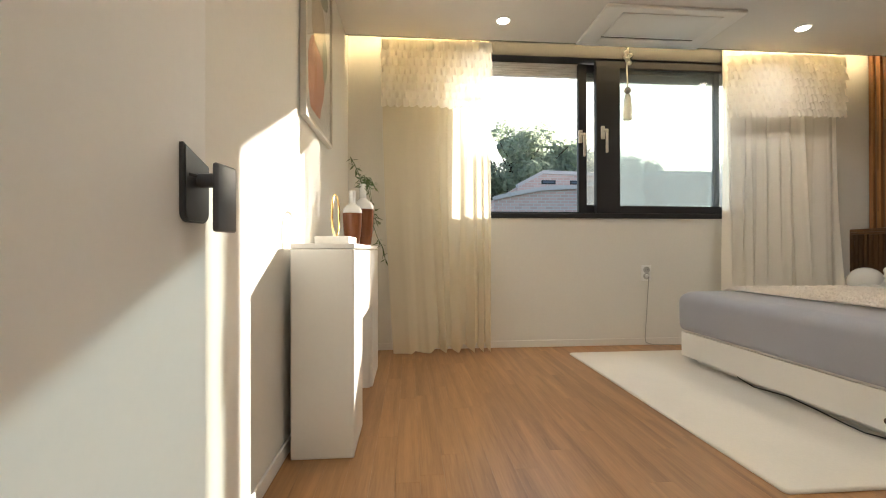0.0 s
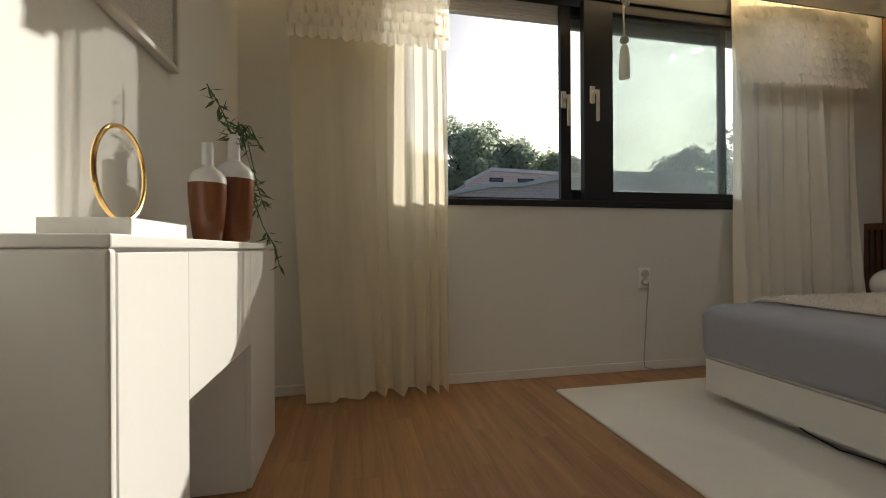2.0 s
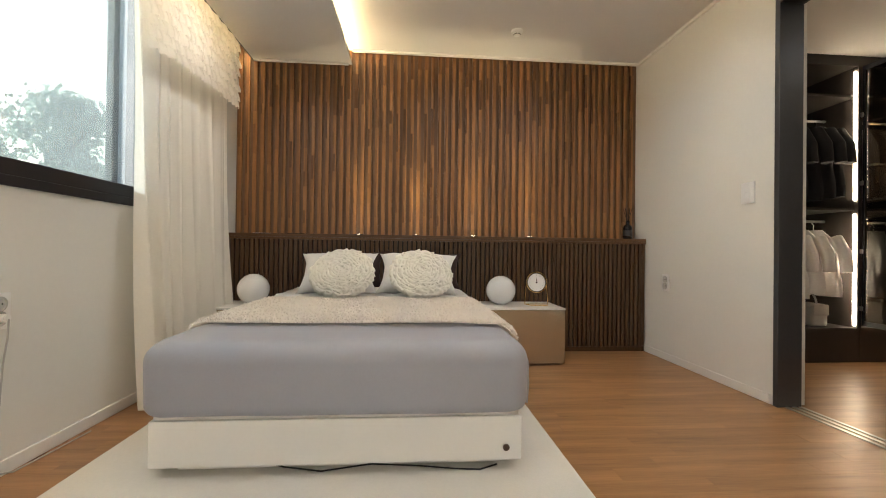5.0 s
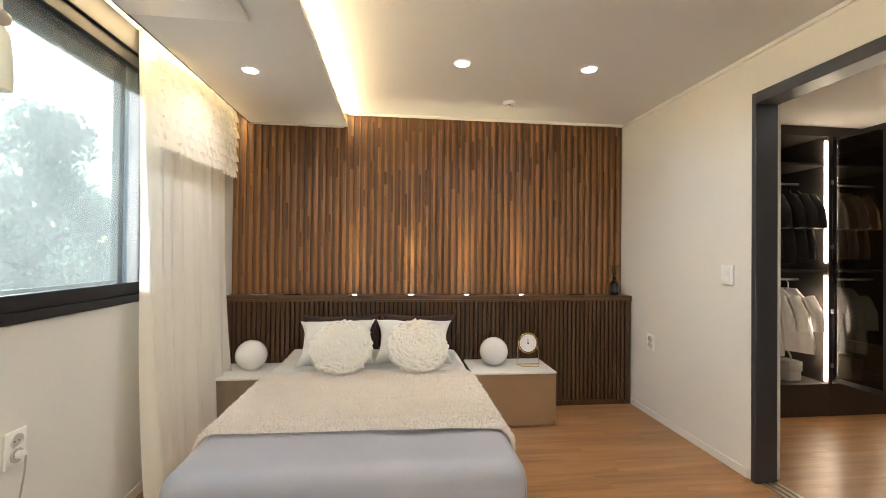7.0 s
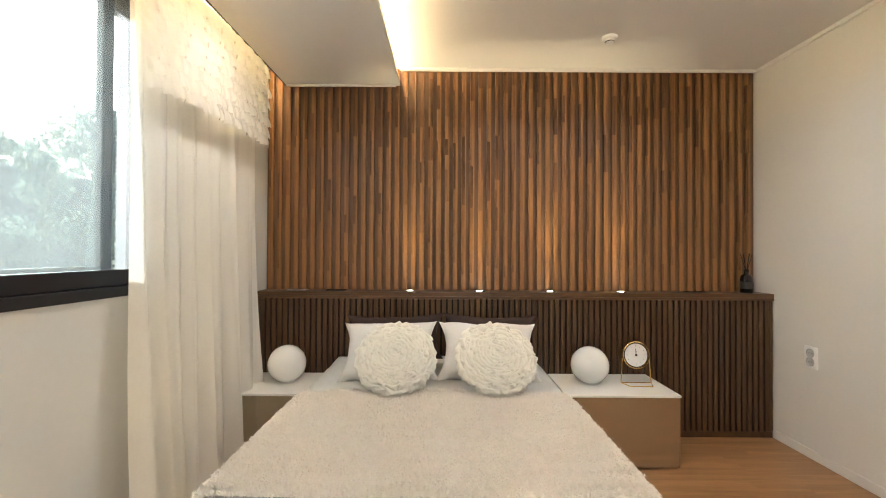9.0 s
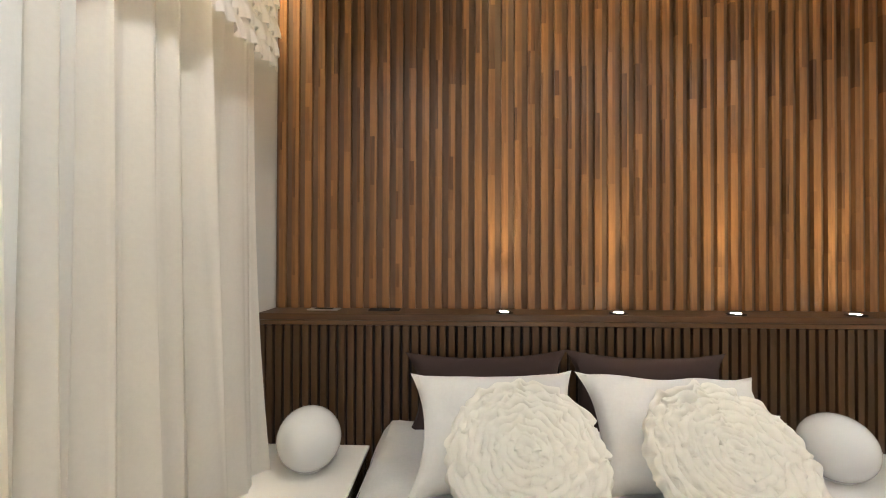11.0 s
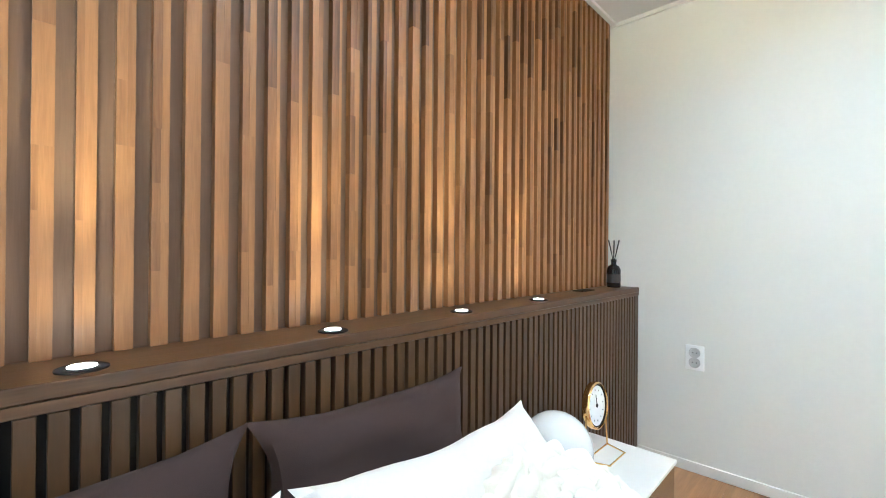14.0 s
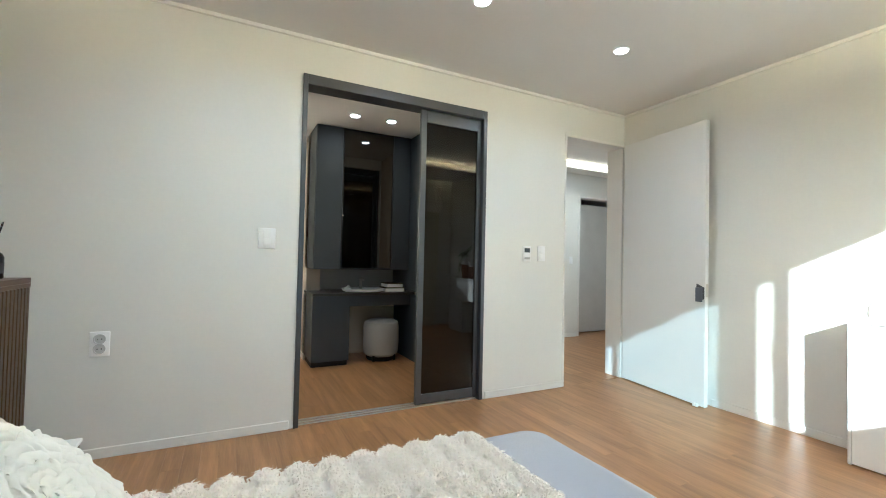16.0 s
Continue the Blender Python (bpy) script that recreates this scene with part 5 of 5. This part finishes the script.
part("door", B(CD1 - 0.0215, CD1 - 0.002, 2.845, CY1, 0.012, CH - 0.030, bevel=0.0015), M_WLAQ, con)
orn = thing("ring_ornament", (0.17, 2.17, CH), "gold ring ornament on a white marble block", "ornament")
part("block", B(0.10, 0.255, 2.105, 2.375, CH + 0.0005, CH + 0.036, bevel=0.003), M_PAPER, orn)
part("ring", tube(bmesh.new(), [(0.17, 2.25 + 0.102 * math.sin(a), CH + 0.141 - 0.102 * math.cos(a)) for a in [2 * math.pi * k / 40 for k in range(40)]], 0.0052, seg=8, closed=True), M_GOLD, orn, smooth=True)


def vase(x, y, h, label):
    t = thing("bottle_vase", (x, y, CH), label, "vase", "bottle vases on the console")
    s = h / 0.35
    part("body", lathe(bmesh.new(), (x, y, CH), [(0.038 * s, 0), (0.046 * s, 0.01 * s), (0.056 * s, 0.09 * s), (0.061 * s, 0.16 * s), (0.0615 * s, 0.205 * s)], 32), M_WALNUTV, t, "polished walnut lower body", smooth=True)
    part("neck", lathe(bmesh.new(), (x, y, CH + 0.2053 * s), [(0.0615 * s, 0), (0.060 * s, 0.02 * s), (0.050 * s, 0.04 * s), (0.030 * s, 0.054 * s), (0.021 * s, 0.062 * s), (0.0195 * s, 0.075 * s), (0.0195 * s, 0.142 * s), (0.016 * s, 0.145 * s), (0.015 * s, 0.13 * s)], 32), M_OPAL, t, "glossy white ceramic neck", smooth=True)


vase(0.185, 2.755, 0.335, "bottle vase, walnut below and white ceramic above")
vase(0.235, 2.878, 0.395, "taller bottle vase of walnut and white ceramic")
spr = thing("plant_sprig", (0.235, 2.878, CH + 0.395), "trailing green foliage sprig in the taller vase", "plant")
rnd = random.Random(12)
stems = [[(0.145, 2.965, 1.29), (0.14, 2.955, 1.36), (0.13, 2.93, 1.42), (0.12, 2.90, 1.47)],
         [(0.145, 2.965, 1.29), (0.17, 2.99, 1.36), (0.22, 3.02, 1.36), (0.26, 3.05, 1.30)],
         [(0.145, 2.965, 1.29), (0.19, 3.0, 1.34), (0.22, 3.04, 1.24), (0.25, 3.06, 1.14), (0.27, 3.09, 1.06)],
         [(0.145, 2.965, 1.29), (0.18, 2.99, 1.33), (0.22, 3.03, 1.20), (0.24, 3.05, 1.08), (0.27, 3.07, 0.98), (0.31, 3.09, 0.90), (0.325, 3.10, 0.82)]]
for sid, st_ in enumerate(stems):
    st_ = [(x_ + 0.09 - 0.045 * min(1, k_ / 3), y_ - 0.087, z_ - 0.01) for k_, (x_, y_, z_) in enumerate(st_)]
    part("stem", tube(bmesh.new(), st_, 0.0022, seg=6), M_SPRIG, spr)
    vs, fs = [], []
    for k in range(38):
        q = rnd.random() * (len(st_) - 1)
        i = min(int(q), len(st_) - 2)
        p = Vector(st_[i]).lerp(Vector(st_[i + 1]), q - i)
        d = Vector((rnd.uniform(-1, 1), rnd.uniform(-1, 1), rnd.uniform(-1.2, 0.4))).normalized()
        L, W = rnd.uniform(0.03, 0.07), rnd.uniform(0.0035, 0.007)
        s = d.orthogonal().normalized() * W
        b0 = len(vs)
        vs += [p, p + d * L * 0.45 + s, p + d * L, p + d * L * 0.45 - s]
        fs += [(b0, b0 + 1, b0 + 2), (b0, b0 + 2, b0 + 3)]
    me = bpy.data.meshes.new("leaves")
    me.from_pydata(vs, [], fs)
    me.materials.append(M_SPRIG)
    lv = new("leaves", me)
    lv.parent, lv.matrix_parent_inverse = spr, spr.matrix_world.inverted()

# framed print on the west wall
pic = thing("framed_print", (0.0, 2.59, 1.535), "framed abstract print in coral and beige shapes", "picture")
bm = bmesh.new()
PY0, PY1, PZ0, PZ1 = 2.235, 2.945, 1.535, 2.60
for b in ((PY0, PY0 + 0.02, PZ0, PZ1), (PY1 - 0.02, PY1, PZ0, PZ1), (PY0 + 0.02, PY1 - 0.02, PZ0, PZ0 + 0.02), (PY0 + 0.02, PY1 - 0.02, PZ1 - 0.02, PZ1)):
    box(bm, 0.001, 0.034, *b, bevel=0.002)
part("frame", bm, mat("pale_frame", (0.66, 0.62, 0.55), rough=0.35), pic, "pale wooden frame")
part("mount", B(0.004, 0.018, PY0 + 0.02, PY1 - 0.02, PZ0 + 0.02, PZ1 - 0.02), M_PAPER, pic)


def blob(cy, cz, ry, rz, x, material, name, seed, turn=0.0):
    bm = bmesh.new()
    ring = []
    for k in range(40):
        a = 2 * math.pi * k / 40
        r = 1 + 0.16 * math.sin(2 * a + seed) + 0.07 * math.sin(3 * a + 2 * seed)
        py_, pz_ = ry * r * math.cos(a), rz * r * math.sin(a)
        ring.append((min(PY1 - 0.10, max(PY0 + 0.10, cy + py_ * math.cos(turn) - pz_ * math.sin(turn))), min(PZ1 - 0.09, max(PZ0 + 0.09, cz + py_ * math.sin(turn) + pz_ * math.cos(turn)))))
    a_ = [bm.verts.new((x, p, q)) for p, q in ring]
    b_ = [bm.verts.new((x + 0.0012, p, q)) for p, q in ring]
    bm.faces.new(b_)
    for k in range(40):
        bm.faces.new((a_[k], a_[(k + 1) % 40], b_[(k + 1) % 40], b_[k]))
    part(name, bm, material, pic)


blob(2.53, 1.83, 0.20, 0.25, 0.0185, M_ART_C, "coral_shape", 0.4, 0.2)
blob(2.60, 2.16, 0.16, 0.20, 0.0200, M_ART_B, "beige_shape", 1.7)
blob(2.75, 2.02, 0.07, 0.13, 0.0215, M_ART_G, "green_shape", 2.9, -0.3)
blob(2.66, 2.42, 0.18, 0.10, 0.0230, M_ART_G, "green_shape", 4.0)
gl = part("glazing", B(0.027, 0.0285, PY0 + 0.02, PY1 - 0.02, PZ0 + 0.02, PZ1 - 0.02), pane("picture_glass", (0.97, 0.97, 0.97), haze=0.0, gloss=0.05), pic, "clear glass")

# ---- ceiling fittings ----
for sx, sy, sz in SPOTS:
    zc = CZ if sz > 2.7 else 2.685
    d = thing("downlight", (sx, sy, zc - 0.01), "round white recessed downlight, lit", "ceiling light", "downlights in the ceiling")
    part("rim", lathe(bmesh.new(), (sx, sy, zc - 0.009), [(0.047, 0), (0.056, 0.002), (0.058, 0.0085)], 32), M_PLATE, d, smooth=True)
    part("lens", lathe(bmesh.new(), (sx, sy, zc - 0.0105), [(0.0001, 0), (0.044, 0.0005), (0.0465, 0.0015), (0.0465, 0.010)], 32), M_LIGHT, d, "glowing lens")
for sx, sy in ((2.66, -1.12), (2.27, -1.10)):
    d = thing("downlight", (sx, sy, 2.68), "round white recessed downlight in the dressing room, lit", "ceiling light", "downlights in the ceiling")
    part("rim", lathe(bmesh.new(), (sx, sy, 2.681), [(0.047, 0), (0.056, 0.002), (0.058, 0.0085)], 32), M_PLATE, d, smooth=True)
    part("lens", lathe(bmesh.new(), (sx, sy, 2.6795), [(0.0001, 0), (0.044, 0.0005), (0.0465, 0.0015), (0.0465, 0.010)], 32), M_LIGHT, d, "glowing lens")
ac = thing("air_conditioner", (2.54, 3.40, 2.685), "white one-way ceiling cassette air conditioner", "air conditioner")
part("panel", B(1.98, 3.08, 3.11, 3.70, 2.655, 2.6845, bevel=0.010, seg=3), M_PLATE, ac, smooth=True)
part("grille", B(2.13, 2.93, 3.17, 3.52, 2.646, 2.6548, bevel=0.006), M_PLATE, ac, "flat intake panel", smooth=True)
part("outlet_flap", B(2.13, 2.93, 3.54, 3.64, 2.645, 2.6548, bevel=0.004), M_PLATE, ac, "closed air flap", smooth=True)
part("gap", B(2.13, 2.93, 3.521, 3.539, 2.6535, 2.6549), M_BLACK, ac, "dark slot")
sm = thing("smoke_detector", (4.44, 1.36, CZ - 0.04), "white smoke detector on the ceiling", "detector")
part("base", lathe(bmesh.new(), (4.44, 1.36, CZ - 0.016), [(0.045, 0), (0.05, 0.004), (0.05, 0.0158)], 28), M_PLATE, sm, smooth=True)
part("sensor", lathe(bmesh.new(), (4.44, 1.36, CZ - 0.045), [(0.0001, 0), (0.024, 0.002), (0.03, 0.012), (0.034, 0.0288)], 24), M_PLATE, sm, smooth=True)
part("slot", lathe(bmesh.new(), (4.44, 1.36, CZ - 0.037), [(0.029, 0), (0.031, 0.004)], 24), M_BLACK, sm)

# ---- outside ----
GZ = -3.2
solid("ground", B(-900, 900, 4.6, 1500, GZ - 0.3, GZ), M_ASPH, "earth and scrub below the house", "ground", kind="structure")


def building(name, outline, y0, y1, material, windows, label):
    t = thing(name, (outline[0][0], y0, GZ), label, "building")
    part("wall", prism(bmesh.new(), outline, y0, y1), material, t)
    for (ax, az), (bx_, bz_) in zip(outline[1:-1], outline[2:-1]):
        part("coping", prism(bmesh.new(), [(ax, az - 0.05), (bx_, bz_ - 0.05), (bx_, bz_ + 0.16), (ax, az + 0.16)], y0 - 0.15, y0 + 0.35), M_COPING, t)
    for x0, x1, z0, z1 in windows:
        w = part("window", B(x0, x1, y0 - 0.03, y0 + 0.02, z0, z1), M_FRAME, t)
        part("pane", B(x0 + 0.08, x1 - 0.08, y0 - 0.045, y0 - 0.031, z0 + 0.07, z1 - 0.07), mat("far_glass", (0.10, 0.13, 0.17), rough=0.1, bump=0), w)
    return t


building("brick_house", [(7.3, GZ), (7.3, 4.85), (8.95, 5.72), (15.0, 5.55), (15.0, GZ)], 26.0, 34.0, M_BRICK, [(8.85, 9.75, 5.02, 5.27), (10.7, 11.8, 5.02, 5.27)], "rose brick house with sloping shoulders and small windows")
building("brick_house", [(5.0, GZ), (5.0, 3.55), (5.7, 3.72), (7.6, 4.08), (9.4, 4.18), (11.4, 4.62), (14.5, 5.0), (14.5, GZ)], 22.0, 25.9, M_BRICK, [], "low rose brick wing with a stepped sloping top")
building("flat_roofed_house", [(15.6, GZ), (15.6, 5.75), (31.0, 5.95), (31.0, GZ)], 26.0, 36.0, M_PLASTER, [(18.0, 19.2, 3.6, 4.6), (23.0, 24.2, 3.6, 4.6)], "grey rendered flat-roofed house")


def tree(name, at, h, r, seed, leaves, size, label):
    t = thing(name, at, label, "tree", "trees beyond the window")
    rnd = random.Random(seed)
    bx, by, bz = at
    top = Vector((bx + rnd.uniform(-0.4, 0.4), by, bz + h * 0.8))
    bm = tube(bmesh.new(), [(bx, by, bz), (bx + 0.1, by, bz + h * 0.3), (bx - 0.1, by, bz + h * 0.55), tuple(top)], lambda f: 0.035 * h * (1 - 0.85 * f), seg=8)
    tips = []
    for k in range(9):
        a, f = k * 2.4, 0.35 + 0.05 * k
        root = Vector((bx, by, bz + h * f))
        end = root + Vector((math.cos(a) * r * rnd.uniform(0.5, 0.85), math.sin(a) * r * rnd.uniform(0.5, 0.85), h * rnd.uniform(0.10, 0.25)))
        tube(bm, [root, root.lerp(end, 0.5) + Vector((0, 0, 0.2)), end], lambda f_: 0.011 * h * (1 - 0.8 * f_), seg=6)
        tips.append(end)
    part("trunk", bm, M_BARK, t)
    clumps = []
    for k in range(34):
        a, u = rnd.uniform(0, 6.28), rnd.uniform(-1, 1)
        rad = r * (1 - 0.35 * max(0, u)) * math.sqrt(1 - min(0.95, abs(u)) ** 2) * rnd.uniform(0.35, 1.0)
        clumps.append((Vector((bx + rad * math.cos(a), by + rad * math.sin(a), bz + h * (0.64 + 0.33 * u))), r * rnd.uniform(0.18, 0.36)))
    vs, fs = [], []
    for k in range(leaves):
        c, cr = clumps[rnd.randrange(len(clumps))]
        d = Vector((rnd.gauss(0, 1), rnd.gauss(0, 1), rnd.gauss(0, 0.8))).normalized()
        p = c + d * cr * rnd.uniform(0.55, 1.05)
        n = (d + Vector((rnd.uniform(-1, 1), rnd.uniform(-1, 1), rnd.uniform(-0.4, 1)))).normalized()
        s1 = n.orthogonal().normalized()
        s2 = n.cross(s1)
        q = size * rnd.uniform(0.6, 1.4)
        b0 = len(vs)
        vs += [p - s1 * q, p + s2 * q * 0.55, p + s1 * q, p - s2 * q * 0.55]
        fs.append((b0, b0 + 1, b0 + 2, b0 + 3))
    me = bpy.data.meshes.new("crown")
    me.from_pydata(vs, [], fs)
    me.materials.append(M_LEAF_HAZED)
    cr_ = new("crown", me)
    cr_.parent, cr_.matrix_parent_inverse = t, t.matrix_world.inverted()
    return t


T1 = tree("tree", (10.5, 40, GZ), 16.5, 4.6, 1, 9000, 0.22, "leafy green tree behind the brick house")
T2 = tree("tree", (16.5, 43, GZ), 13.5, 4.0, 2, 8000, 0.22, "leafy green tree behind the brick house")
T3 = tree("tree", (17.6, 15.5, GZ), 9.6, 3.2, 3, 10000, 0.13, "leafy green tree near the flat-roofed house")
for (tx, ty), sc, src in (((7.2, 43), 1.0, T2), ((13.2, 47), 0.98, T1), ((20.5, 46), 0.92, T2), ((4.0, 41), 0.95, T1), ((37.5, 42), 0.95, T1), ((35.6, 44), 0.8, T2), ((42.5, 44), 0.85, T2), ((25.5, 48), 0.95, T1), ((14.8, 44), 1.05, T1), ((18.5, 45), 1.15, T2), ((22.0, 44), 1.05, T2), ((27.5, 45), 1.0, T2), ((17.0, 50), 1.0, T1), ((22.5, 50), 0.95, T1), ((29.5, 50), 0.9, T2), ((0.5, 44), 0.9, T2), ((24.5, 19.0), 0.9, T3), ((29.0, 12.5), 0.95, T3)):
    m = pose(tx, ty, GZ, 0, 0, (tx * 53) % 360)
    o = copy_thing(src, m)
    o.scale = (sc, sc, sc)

# ---- slats and floor boards ----
rnd = random.Random(21)
slat_meshes = []
for v in range(66):
    bm = bmesh.new()
    z = HZ + 0.001
    while z < 2.90:
        h = rnd.uniform(0.18, 0.95)
        z2 = min(z + h, 2.92)
        inset = rnd.uniform(0, 0.0012)
        split = rnd.random() < 0.75
        if split:
            m_ = rnd.uniform(-0.008, 0.008)
            zm = z + (z2 - z) * rnd.uniform(0.3, 0.7)
            box(bm, SX + inset, EX, -0.017, m_, z, z2)
            box(bm, SX + inset + 0.0007, EX, m_, 0.017, z, zm)
            box(bm, SX + inset + 0.0003, EX, m_, 0.017, zm, z2)
        else:
            box(bm, SX + inset, EX, -0.017, 0.017, z, z2)
        z = z2
    slat_meshes.append(mesh_of("slat", bm, M_SLAT))
py = 0.057
while py < NY - 0.015:
    s = new("slat", slat_meshes[int(py / 0.0663) % 66])
    s.location = (0, py, 0)
    s.parent = wall_east
    py += 0.0663


def boards(x0, x1, y0, y1, w, L, seed, parent, limit=True):
    """Floor boards running along y."""
    rnd = random.Random(seed)
    cache = {}
    x = x0
    while x < x1 - 0.01:
        ww = min(w, x1 - x)
        y = y0 - rnd.uniform(0, L)
        while y < y1:
            a, b = max(y, y0), min(y + L, y1)
            if b - a > 0.02:
                key = (round(ww, 3), round(b - a, 3))
                if key not in cache:
                    cache[key] = mesh_of("board", box(bmesh.new(), 0.0003, ww - 0.0003, 0.0004, b - a - 0.0004, -0.012, 0.0), M_FLOOR)
                o = new("board", cache[key])
                o.location = (x, a, 0)
                o.parent = parent
            y += L
        x += w


boards(0.0, EX, 0.0, NY, 0.095, 0.9, 3, floor)
boards(-3.0, EX, -4.2, 0.0, 0.19, 1.4, 5, floor)
